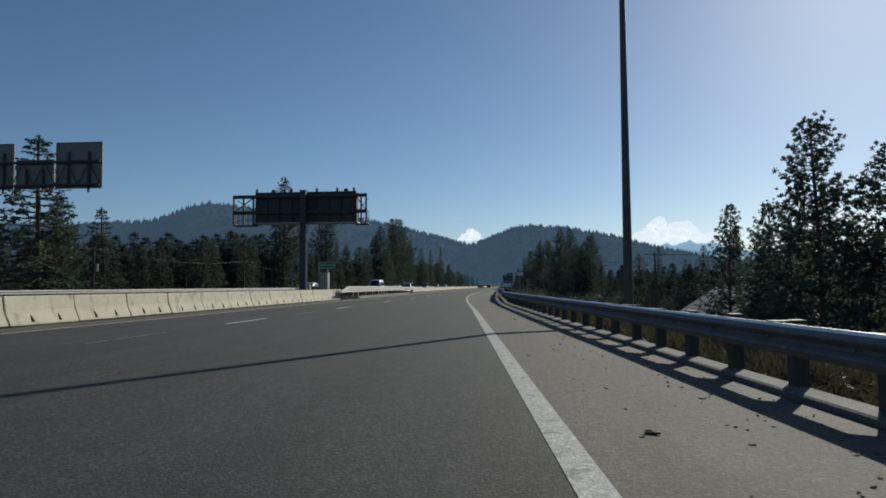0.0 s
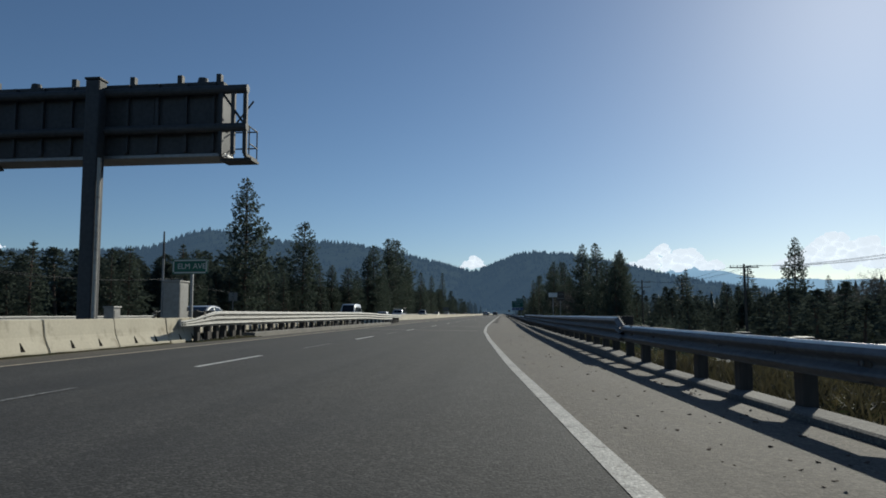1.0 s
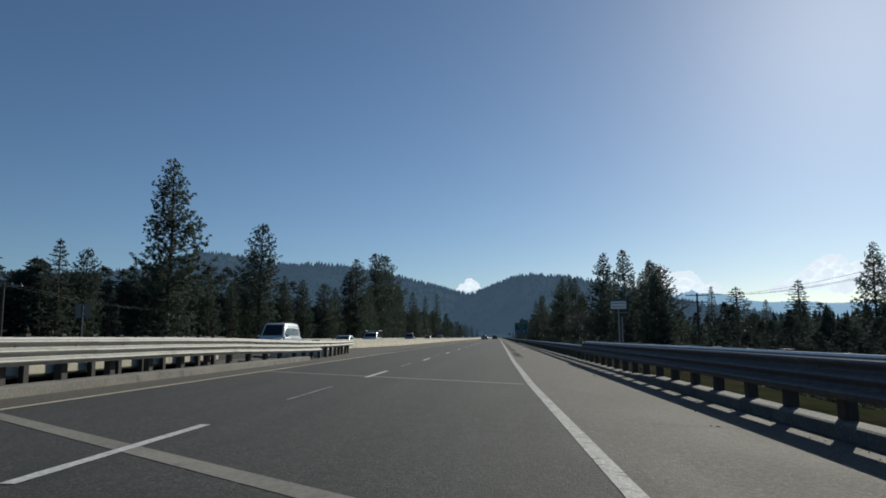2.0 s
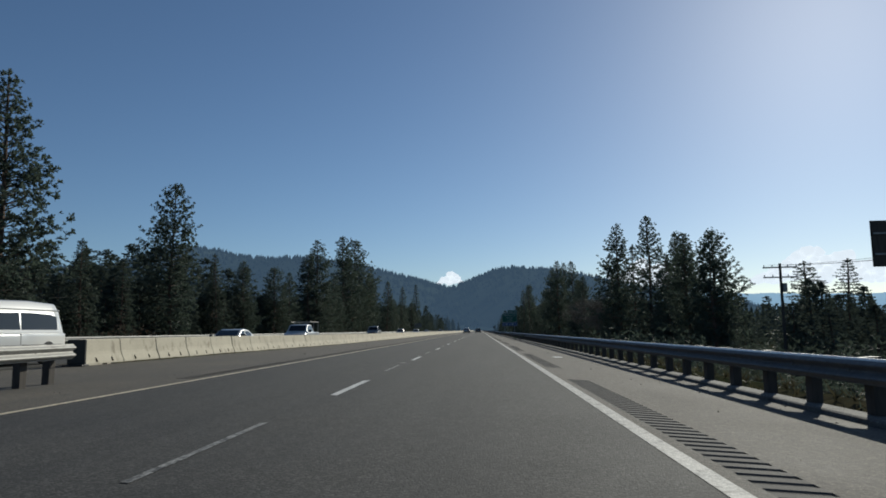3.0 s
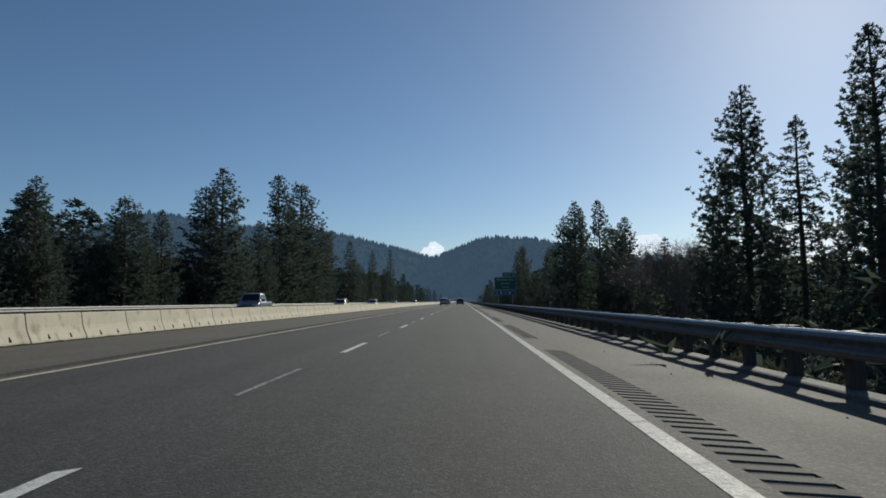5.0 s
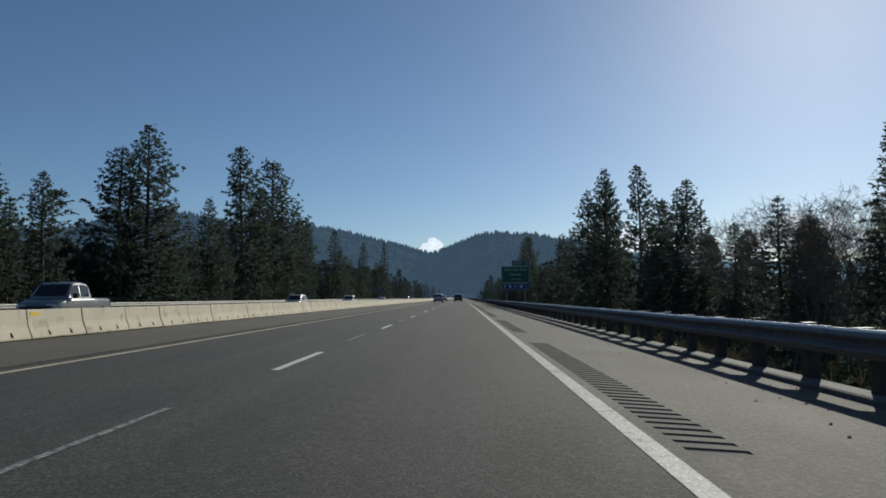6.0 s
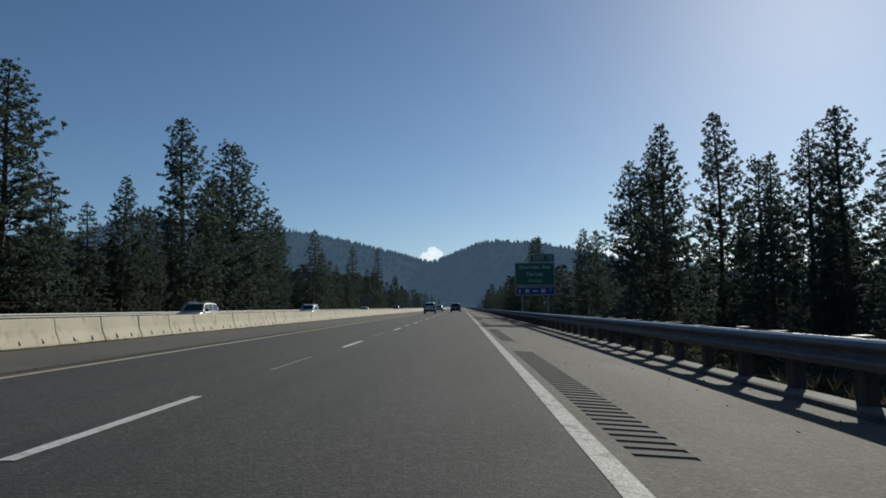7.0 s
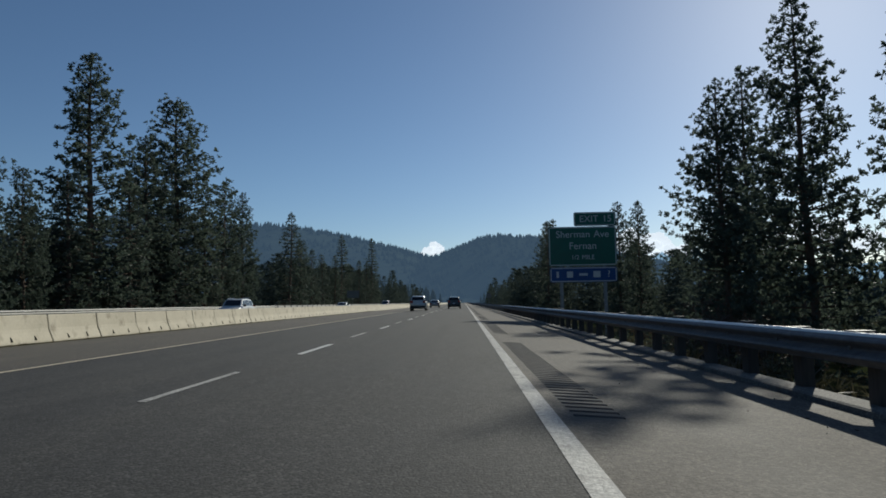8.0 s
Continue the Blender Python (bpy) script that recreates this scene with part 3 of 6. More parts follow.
def flare_mesh():
    """The end section: the three waves run together at the barrier, bolted to it by a flat shoe."""
    prof = [(v.co.x, v.co.z) for v in THRIE.vertices if v.co.y < 1e-4]
    zs = [z for x, z in prof]
    low = min(zs)
    bm = bmesh.new()
    rows = []
    for y in (48.35, 48.6, 48.9, 49.5, 50.2, 50.9, 51.3, 53.05):
        u = min(1, max(0, (y - 48.6) / 2.6))
        u = u * u * (3 - 2 * u)
        k = 0.4 + 0.6 * u
        rows.append([(-x * (0.35 + 0.65 * u) - 0.02 * (1 - u), y - 53.01, 0.99 + low + (z - low) * k) for x, z in prof])
    loft(bm, rows)
    for dy, dz in ((48.45, 0.07), (48.45, 0.14), (48.62, 0.07), (48.62, 0.14)):
        tube(bm, (0.0, dy - 53.01, 0.99 + low + dz), (0.05, dy - 53.01, 0.99 + low + dz), 0.024, n=8)
    return mesh_from(bm, GALV_PALE, "end_section")


piece("end_section", flare_mesh(), median_rail, median_rail.matrix_basis.inverted() @ pose(MED_A(53.01) + 0.004, 53.01, 0, 0, 0, 0))
# dirt heaped under the rail before the bridge
heap = thing("dirt_heap", "heap of dirt and rubble swept under the median rail", "dirt", kind="structure")
heap_rnd = random.Random(5)
bm = bmesh.new()
rows = []
for y in np.arange(49.3, 55.3, 0.2):
    b = 0.05 * min(1, max(0, (y - 50.5) / 2)) + heap_rnd.uniform(-0.015, 0.03)
    rows.append([(-4.95 + heap_rnd.uniform(-0.04, 0.04), y, -0.06), (-5.15, y, -0.02 + b * 0.7 + heap_rnd.uniform(0, 0.02)), (-5.35, y, -0.01 + b + heap_rnd.uniform(-0.02, 0.03)), (-5.6, y, -0.06 + b), (-6.0, y, -0.3), (-6.6, y, -0.6), (-6.6, y, -1.2), (-4.95, y, -1.2)])
loft(bm, rows)
part("earth", bm, GROUND, heap)
for k in range(46):
    bm = bmesh.new()
    r = heap_rnd.uniform(0.02, 0.065)
    bmesh.ops.create_icosphere(bm, subdivisions=1, radius=r)
    for v in bm.verts:
        v.co *= heap_rnd.uniform(0.7, 1.2)
        v.co.z *= 0.6
    part("stone", bm, CURB if k % 3 else SHOULDER, heap, at=pose(-5.15 - abs(heap_rnd.gauss(0, 0.22)), heap_rnd.uniform(50.2, 55.1), 0.0 + heap_rnd.uniform(0, 0.04), 0, 0, heap_rnd.uniform(0, 360)))
# the opposite bridge's edge: an overhanging concrete coping with its own rail
coping = tagged(new("curb"), "pale concrete coping along the edge of the opposite bridge", "curb", kind="structure")
bm = bmesh.new()
loft(bm, [[(-9.35, y, -0.4), (-9.35, y, 0.0), (-9.08, y, 0.03), (-9.05, y, 0.07), (-9.05, y, 0.27), (-9.08, y, 0.3), (-9.6, y, 0.3), (-9.6, y, -0.4)] for y in np.arange(54.0, 88.0, 1.675)])
part("curb_stone", bm, CONCRETE, coping)
OPPOSITE = along([(40, -9.2), (100, -9.2)])
guardrail("steel rail on dark posts at the edge of the opposite bridge", OPPOSITE, 54.2, 88.0, lambda y: 1.03, W_PALE, POST, tall=(48, 93), tall_beams=THRIE_PALE, post_step=1.46, proud=0.065)
FAR_RAIL = along([(-60, -24.2), (1500, -24.2)])
guardrail("pale steel guardrail on the outer side of the opposite carriageway", FAR_RAIL, -30, 330, lambda y: 0.88, W_PALE, STEEL_POST, turn=180, block=False, post_step=3.81)
MID_RAIL = along([(-60, -9.2), (96, -9.2)])
guardrail("pale steel guardrail beside the opposite carriageway", MID_RAIL, -20, 52, lambda y: 0.66, W_PALE, STEEL_POST, turn=180, block=False, post_step=3.81)


# ---- concrete median barriers ----
def barrier_mesh(length, seed):
    r = random.Random(seed)
    half = [(0.305, 0.0), (0.305, 0.075), (0.19, 0.33), (0.16, 0.42), (0.105, 0.79), (0.09, 0.81)]
    ring = [(x, z) for x, z in half] + [(-x, z) for x, z in half[::-1]]
    bm = bmesh.new()
    rows = []
    for y, s in ((0, 0.94), (0.02, 1.0), (length * 0.33, 1.0), (length * 0.66, 1.0), (length - 0.02, 1.0), (length, 0.94)):
        rows.append([(x * s + r.uniform(-0.003, 0.003), y, z if z == 0 else z * (0.5 + 0.5 * s) + r.uniform(-0.003, 0.003)) for x, z in ring])
    loft(bm, rows)
    return mesh_from(bm, CONCRETE, "barrier_body")


def pocket_mesh(wide, top):
    """Dark wedge at the toe of the barrier's face, for a pin pocket's shade."""
    bm = bmesh.new()
    x = 0.296 - 0.441 * (top - 0.105)
    off = [(0.296, -wide, 0.105), (0.296, wide, 0.105), (x, 0.012, top), (x, -0.012, top)]
    back = [(x - 0.06, y, z) for x, y, z in off]
    loft(bm, [off, back])
    return mesh_from(bm, RECESS_SHADE, "pocket")


BODY = [barrier_mesh(3.01, s) for s in range(5)]
POCKET, SMALL_POCKET = pocket_mesh(0.075, 0.3), pocket_mesh(0.06, 0.235)
# dark blocks stand in for the shade inside joints and drain slots
JOINT = mesh_from(boxes((-0.1, 0.0, 0.02, 0.1, 0.075, 0.72)), RECESS_SHADE, "joint_shade")
SCUPPER = mesh_from(boxes((0.2, -0.16, -0.005, 0.309, 0.16, 0.045)), RECESS_SHADE, "scupper")


def barrier(y, x, z, yaw, k, rr, pocket=POCKET):
    b = thing("concrete_barrier", "pale cream precast concrete barrier segment in the median", "concrete barrier", "median barrier segments", pose(x, y, z, 0, rr.uniform(-0.4, 0.4), yaw + rr.uniform(-0.25, 0.25)))
    piece("body", BODY[k % 5], b, pose(rr.uniform(-0.006, 0.006), 0.015, 0))
    for py in (0.95, 2.15):
        piece("pin_pocket", pocket, b, pose(0.006, py, 0))
    piece("joint_shade", JOINT, b, pose(0.0, 2.99, 0))
    if k % 2 == 0:
        piece("drain_slot", SCUPPER, b, pose(0.0, 1.5, 0))
    return b


rr = random.Random(3)
y = 48.6 - 2.93 * 20
for k in range(21):
    b = barrier(y, -5.98, level(-5.7, y) + 0.0, 0, k, rr)
    b.matrix_basis = b.matrix_basis @ Matrix.Diagonal((1, 0.961 if k < 20 else 0.74, 1, 1))
    y += 2.93
SEGMENT = along([(0, 110.4), (1, 112.86), (6, 126.25), (15, 151.27), (30, 194.32), (36, 211.5), (51, 253.1), (57, 270.0), (102, 400.0)])
for k in range(102):
    y, y_next = SEGMENT(k), SEGMENT(k + 1)
    x = BARRIER(y)
    yaw = -math.degrees(math.atan2(BARRIER(y_next) - x, y_next - y))
    b = barrier(y, x - 0.3, level(x, y) - 0.005, yaw, k, rr, SMALL_POCKET)
    b.matrix_basis = b.matrix_basis @ Matrix.Diagonal((1, (y_next - y) / 3.05, 1.07, 1))
y = 400.0
# one segment set across the median behind the end of the rail
barrier(95.45, -6.2, level(-7.5, 95), 104, 1, rr)
bm = bmesh.new()
half = [(0.305, 0.0), (0.305, 0.075), (0.19, 0.33), (0.105, 0.79), (0.09, 0.81)]
ring = [(x, z) for x, z in half] + [(-x, z) for x, z in half[::-1]]
loft(bm, [[(BARRIER(v) - 0.3 + x, v, z * 1.07 - 0.115) for x, z in ring] for v in np.arange(y, 1400, 30.0)])
tagged(mesh_ob("concrete_barrier", bm, CONCRETE), "distant run of pale concrete median barrier", "concrete barrier", kind="stuff")
# dirt gathered along the foot of the barriers
foot_rnd = random.Random(8)
for from_y, to_y, line in ((-12, 48.8, lambda y: -5.67), (112, 330, BARRIER)):
    bm = bmesh.new()
    rows = []
    for y in np.arange(from_y, to_y, 0.35):
        x = line(y) + 0.0
        w = 0.05 + 0.16 * max(0.0, 0.5 + noise.noise(Vector((0.35 * y, 2, 0)))) + foot_rnd.uniform(0, 0.05)
        z = level(x, y)
        rows.append([(x - 0.04, y, z - 0.02), (x - 0.02, y, z + 0.03 + foot_rnd.uniform(0, 0.015)), (x + 0.5 * w, y, z + 0.014), (x + w, y, level(x + w, y) + 0.002), (x + w, y, z - 0.04)])
    loft(bm, rows)
    tagged(mesh_ob("dirt_line", bm, GROUND, True), "dark dirt and grit gathered at the foot of the barriers", "dirt", kind="structure")
end_marker = thing("barrier_end_marker", "black rubber end panel on the first median barrier", "end marker", at=pose(-10.83, 110.25, level(-10.7, 110)))
part("panel", boxes((-0.3, -0.1, 0.06, 0.3, 0.0, 0.86), bevel=0.02), BLACK_TRIM, end_marker)
part("foot", boxes((-0.34, -0.3, 0.0, 0.34, 0.1, 0.06), bevel=0.01), BLACK_TRIM, end_marker)
# warning tape flag left on one barrier
tape = thing("warning_tape", "strip of yellow tape stuck on a barrier top", "tape", at=pose(-9.925, 194.7, 0.61))
part("strip", boxes((0.0, -0.22, -0.05, 0.004, 0.22, 0.05), (-0.15, -0.22, 0.05, 0.004, 0.22, 0.056)), TAPE_YELLOW, tape)


# ---- signs ----
def text_part(line, size, material, parent, m):
    """A centred line of lettering, each word a part of its own."""
    words, at = [], 0.0
    for body in line.split():
        cu = bpy.data.curves.new("legend", "FONT")
        cu.body, cu.size, cu.align_x, cu.align_y, cu.extrude = body, size, "LEFT", "CENTER", 0.004
        tmp = bpy.data.objects.new("legend", cu)
        me = bpy.data.meshes.new_from_object(tmp)
        bpy.data.objects.remove(tmp)
        me.materials.clear()
        me.materials.append(material)
        ob = new("legend", me)
        ob.parent = parent
        words.append((ob, at))
        at += max(v.co.x for v in me.vertices) + 0.42 * size
    half = (at - 0.42 * size) / 2
    for ob, x in words:
        ob.matrix_basis = m @ pose(x - half, 0, 0, 90, 0, 0)


def panel(name, x0, z0, x1, z1, material, parent, rim=None, thick=0.02, y=0.0):
    """A sign plate with rounded corners; the front faces -y."""
    bm = boxes((x0, y, z0, x1, y + thick, z1))
    es = [e for e in bm.edges if abs(e.verts[0].co.x - e.verts[1].co.x) < 1e-5 and abs(e.verts[0].co.z - e.verts[1].co.z) < 1e-5]
    bmesh.ops.bevel(bm, geom=es, offset=min(0.12, (z1 - z0) * 0.12), segments=4, affect="EDGES", profile=0.5)
    p = part(name, bm, material, parent)
    if rim:
        t, i = 0.05, 0.03
        bm = boxes((x0 + i + 0.06, y - 0.005, z1 - i - t, x1 - i - 0.06, y - 0.001, z1 - i), (x0 + i + 0.06, y - 0.005, z0 + i, x1 - i - 0.06, y - 0.001, z0 + i + t),
                   (x0 + i, y - 0.005, z0 + i + 0.06, x0 + i + t, y - 0.001, z1 - i - 0.06), (x1 - i - t, y - 0.005, z0 + i + 0.06, x1 - i, y - 0.001, z1 - i - 0.06))
        part("border", bm, rim, p)
    return p


def exit_sign():
    s = thing("exit_sign", "green highway exit sign with a blue services panel on steel posts", "road sign", at=pose(10.2, 273.3, 0, 0, 0, 0))
    gz = terrain(10.2, 273.3)
    for x in (-1.3, 1.3):
        bm = boxes((x - 0.09, 0.06, gz - 0.3, x + 0.09, 0.075, 5.2), (x - 0.09, 0.185, gz - 0.3, x + 0.09, 0.2, 5.2), (x - 0.006, 0.075, gz - 0.3, x + 0.006, 0.185, 5.2))
        part("post", bm, GREY_STEEL, s)
    main = panel("main_panel", -2.02, 2.95, 2.02, 5.3, SIGN_GREEN, s, SIGN_WHITE)
    tab = panel("exit_tab", -0.48, 5.33, 2.02, 6.17, SIGN_GREEN, s, SIGN_WHITE)
    blue = panel("services_panel", -1.98, 1.98, 2.0, 2.87, SIGN_BLUE, s, SIGN_WHITE)
    text_part("EXIT  15", 0.56, SIGN_WHITE, tab, pose(0.8, -0.006, 5.75))
    text_part("Sherman  Ave", 0.58, SIGN_WHITE, main, pose(0, -0.006, 4.83))
    text_part("Fernan", 0.6, SIGN_WHITE, main, pose(0, -0.006, 4.13))
    text_part("1/2  MILE", 0.38, SIGN_WHITE, main, pose(0, -0.006, 3.45))
    text_part("?", 0.56, SIGN_WHITE, blue, pose(1.5, -0.006, 2.43))
    for x, w in ((-1.53, 0.14), (-0.8, 0.36), (0.0, 0.5), (0.8, 0.42)):
        part("symbol", boxes((x - w / 2, -0.006, 2.25 if w < 0.48 else 2.36, x + w / 2, -0.001, 2.62 if w < 0.48 else 2.5)), SIGN_WHITE, blue)
    return s


exit_sign()


def street_sign():
    s = thing("overpass_name_sign", "green street name sign reading ELM AVE on a post", "road sign", at=pose(-7.81, 54.45, -0.3))
    part("post", boxes((-0.05, 0.03, -0.2, 0.05, 0.12, 3.3), bevel=0.006), GREY_STEEL, s)
    p = panel("plate", -0.82, 2.83, 0.68, 3.44, SIGN_GREEN, s, SIGN_WHITE)
    text_part("ELM AVE", 0.31, SIGN_WHITE, p, pose(0, -0.006, 3.135))


street_sign()


def small_sign(name, label, x, y, w, h, top, double=False, face=None, base=None, turn=0.0):
    z = terrain(x, y) if base is None else base
    s = thing(name, label, "road sign", at=pose(x, y, z, 0, 0, turn))
    part("post", boxes((-0.04, 0.02, -0.3, 0.04, 0.1, top - z - 0.05), bevel=0.006), GREY_STEEL, s)
    t = top - z
    if double:
        for sx in (-1, 1):
            part("plate", boxes((sx * (w / 2 + 0.11) - w / 2, 0, t - h, sx * (w / 2 + 0.11) + w / 2, 0.015, t), bevel=0.004), SIGN_BACK, s)
    else:
        part("plate", boxes((-w / 2, 0, t - h, w / 2, 0.015, t), bevel=0.004), face or SIGN_BACK, s)
        part("stiffener", boxes((-w / 2 + 0.05, -0.03, t - h * 0.3, w / 2 - 0.05, 0, t - h * 0.3 + 0.04), (-w / 2 + 0.05, -0.03, t - h * 0.75, w / 2 - 0.05, 0, t - h * 0.75 + 0.04)), GREY_STEEL, s)
    return s


small_sign("roadside_sign", "dark back of a square sign on a post", 11.12, 103.5, 0.85, 1.0, 3.18, face=WOOD_POST)
small_sign("roadside_sign", "small white sign plate on a post behind the guardrail", 9.88, 97.5, 0.85, 0.42, 2.88, face=SIGN_PALE)
small_sign("roadside_sign", "pair of small grey sign backs on one post", -26.4, 105.0, 0.38, 0.98, 3.5, double=True, turn=28)
small_sign("roadside_sign", "small pale sign plate on a post", 8.1, 372.7, 0.9, 0.9, 2.6)
small_sign("roadside_sign", "wide grey sign back beside the opposite road", -27.5, 420.0, 3.4, 2.0, 4.6)


def message_sign():
    """The rear of a dynamic message sign: case, ribs, chord tubes, end catwalks with rails, one big post."""
    s = thing("message_sign", "dark rear of a large highway message sign on one post", "message sign", at=pose(-8.1, 47.8, -0.13))
    part("post", boxes((-0.13, -0.23, -0.4, 0.33, 0.23, 8.42), bevel=0.05), DARK_STEEL, s)
    part("post_cap", boxes((-0.16, -0.26, 8.42, 0.36, 0.26, 8.5), bevel=0.03), DARK_STEEL, s)
    part("base_plate", boxes((-0.45, -0.45, -0.45, 0.45, 0.45, -0.2), bevel=0.01), DARK_STEEL, s)
    part("conduit", tube(bmesh.new(), (0.4, -0.16, -0.2), (0.4, -0.16, 5.9), 0.06, n=8), GALV_PALE, s, "pale steel conduit")
    case = part("case", boxes((-3.85, 0.45, 6.1, 4.1, 1.35, 8.45), bevel=0.03), DARK_STEEL, s)
    part("bottom_flange", boxes((-3.95, 0.4, 5.98, 4.2, 1.4, 6.1), bevel=0.02), GREY_STEEL, case)
    for x in (-2.9, -1.95, -0.95, 0.95, 1.95, 2.9, 3.8):
        part("rib", boxes((x - 0.05, 0.33, 6.15, x + 0.05, 0.45, 8.4)), DARK_STEEL, case)
    for x in (-2.4, -1.4, 1.45, 2.45, 3.35):
        part("access_panel", boxes((x - 0.36, 0.43, 6.7, x + 0.36, 0.452, 8.0), bevel=0.008), DARK_STEEL, case)
    for x in (-3.75, -1.0, 1.0, 2.6, 3.9):
        part("lug", boxes((x - 0.08, 0.5, 8.45, x + 0.08, 0.7, 8.72), bevel=0.01), DARK_STEEL, case)
    for x in (-2.5, 3.25):
        part("vent_cap", tube(bmesh.new(), (x, 0.8, 8.45), (x, 0.8, 8.68), 0.2, 0.15, n=12), DARK_STEEL, case)
    for z in (8.08, 6.85):
        part("chord", tube(bmesh.new(), (-5.5, 0.2, z), (5.0, 0.2, z), 0.14, n=12), DARK_STEEL, s)
    for side, x0, x1 in ((-1, -5.45, -3.9), (1, 4.93, 4.15)):
        frame_part = part("end_frame", boxes(*[(x - 0.06, 0.14, 6.0, x + 0.06, 0.26, 8.15) for x in np.linspace(x0, x1, 3)]), DARK_STEEL, s)
        part("brace", tube(tube(bmesh.new(), (x0, 0.2, 6.9), (x1, 0.2, 8.0), 0.04, n=6), (x1, 0.9, 6.9), (x0, 0.9, 7.9), 0.03, n=6), DARK_STEEL, frame_part)
        part("catwalk", boxes((min(x0, x1) - 0.12, 0.45, 5.85, max(x0, x1) + 0.12, 1.15, 5.93), (min(x0, x1) - 0.05, 0.2, 5.93, min(x0, x1) + 0.05, 1.15, 6.02), (max(x0, x1) - 0.05, 0.2, 5.93, max(x0, x1) + 0.05, 1.15, 6.02)), DARK_STEEL, s)
        rail_bm = bmesh.new()
        ex = x0 + side * 0.02
        for zz in (6.4, 6.95):
            tube(rail_bm, (ex, 0.5, zz), (ex, 1.2, zz), 0.022, n=6)
            tube(rail_bm, (ex, 1.2, zz), (x1, 1.2, zz), 0.022, n=6)
        for px, py in ((ex, 0.5), (ex, 1.2), (x1, 1.2), ((ex + x1) / 2, 1.2)):
            tube(rail_bm, (px, py, 5.9), (px, py, 6.97), 0.022, n=6)
        part("handrail", rail_bm, DARK_STEEL, s)
    return s


message_sign()


def cabinet(label, x, y, w, d, h, base):
    c = thing("control_cabinet", label, "control cabinet", at=pose(x, y, base))
    part("plinth", boxes((-w / 2 - 0.08, -d / 2 - 0.08, -0.1, w / 2 + 0.08, d / 2 + 0.08, 0.15)), CURB, c)
    part("body", boxes((-w / 2, -d / 2, 0.15, w / 2, d / 2, h), bevel=0.015), CABINET_PAINT, c)
    part("lid", boxes((-w / 2 - 0.03, -d / 2 - 0.03, h, w / 2 + 0.03, d / 2 + 0.03, h + 0.06), bevel=0.015), CABINET_PAINT, c)
    dr = part("door", boxes((w / 2, -d / 2 + 0.04, 0.25, w / 2 + 0.012, d / 2 - 0.04, h - 0.08), bevel=0.004), CABINET_PAINT, c)
    part("handle", boxes((w / 2 + 0.012, d / 2 - 0.12, h * 0.55, w / 2 + 0.035, d / 2 - 0.08, h * 0.55 + 0.14)), DARK_STEEL, dr)


cabinet("tall pale grey control cabinet behind the median barrier", -7.6, 52.75, 0.64, 0.75, 2.4, -0.3)
cabinet("small pale grey control box behind the median barrier", -8.02, 49.2, 0.34, 0.4, 1.4, -0.3)
mast = thing("antenna_mast", "thin dark antenna mast beside the control cabinet", "mast", at=pose(-8.06, 52.6, -0.3))
part("pole", tube(bmesh.new(), (0, 0, 0), (0, 0, 3.3), 0.05, 0.045), GREY_STEEL, mast)
part("antenna", tube(bmesh.new(), (0, 0, 3.3), (0, 0, 4.35), 0.045, 0.03), DARK_STEEL, mast)


def overhead_signs():
    """Backs of overhead signs on a tubular truss over the opposite carriageway."""
    s = thing("overhead_sign_gantry", "overhead sign gantry seen from behind, grey panels on dark chords", "sign gantry", at=pose(-26.2, 36.7, 0.05))
    part("post", tube(bmesh.new(), (0, 0, -0.9), (0, 0, 9.4), 0.28, 0.24, n=16), GREY_STEEL, s)
    part("footing", tube(bmesh.new(), (0, 0, -0.3), (0, 0, 0.35), 0.5, n=16), CURB, s)
    for z in (8.75, 7.3):
        part("chord", tube(bmesh.new(), (0, 0, z), (8.65, 0, z), 0.09, n=10), DARK_STEEL, s)
    part("lattice", [tube(b, (x, 0, 8.75 if k % 2 else 7.3), (x + 0.72, 0, 7.3 if k % 2 else 8.75), 0.03, n=6, caps=False) for b in [bmesh.new()] for k, x in enumerate(np.arange(0, 8.4, 0.72))][0], DARK_STEEL, s)
    for x0, x1, z0, z1 in ((5.7, 8.72, 7.1, 10.0), (3.1, 5.6, 7.15, 8.95), (0.6, 2.95, 7.1, 10.0)):
        p = part("panel", boxes((x0, 0.14, z0, x1, 0.18, z1), bevel=0.01), SIGN_BACK, s)
        part("panel_edge", boxes((x0, 0.1, z0, x1, 0.14, z0 + 0.06), (x0, 0.1, z1 - 0.06, x1, 0.14, z1), (x1 - 0.06, 0.1, z0 + 0.06, x1, 0.14, z1 - 0.06), (x0, 0.1, z0 + 0.06, x0 + 0.06, 0.14, z1 - 0.06)), SIGN_BACK, p)
        w = x1 - x0
        for x in (x0 + 0.28 * w, x0 + 0.72 * w):
            part("hanger", boxes((x - 0.06, 0.03, z0 - 0.25 * (x > x0 + 0.5 * w), x + 0.06, 0.13, z1 - 0.6)), DARK_STEEL, s)
    return s


overhead_signs()


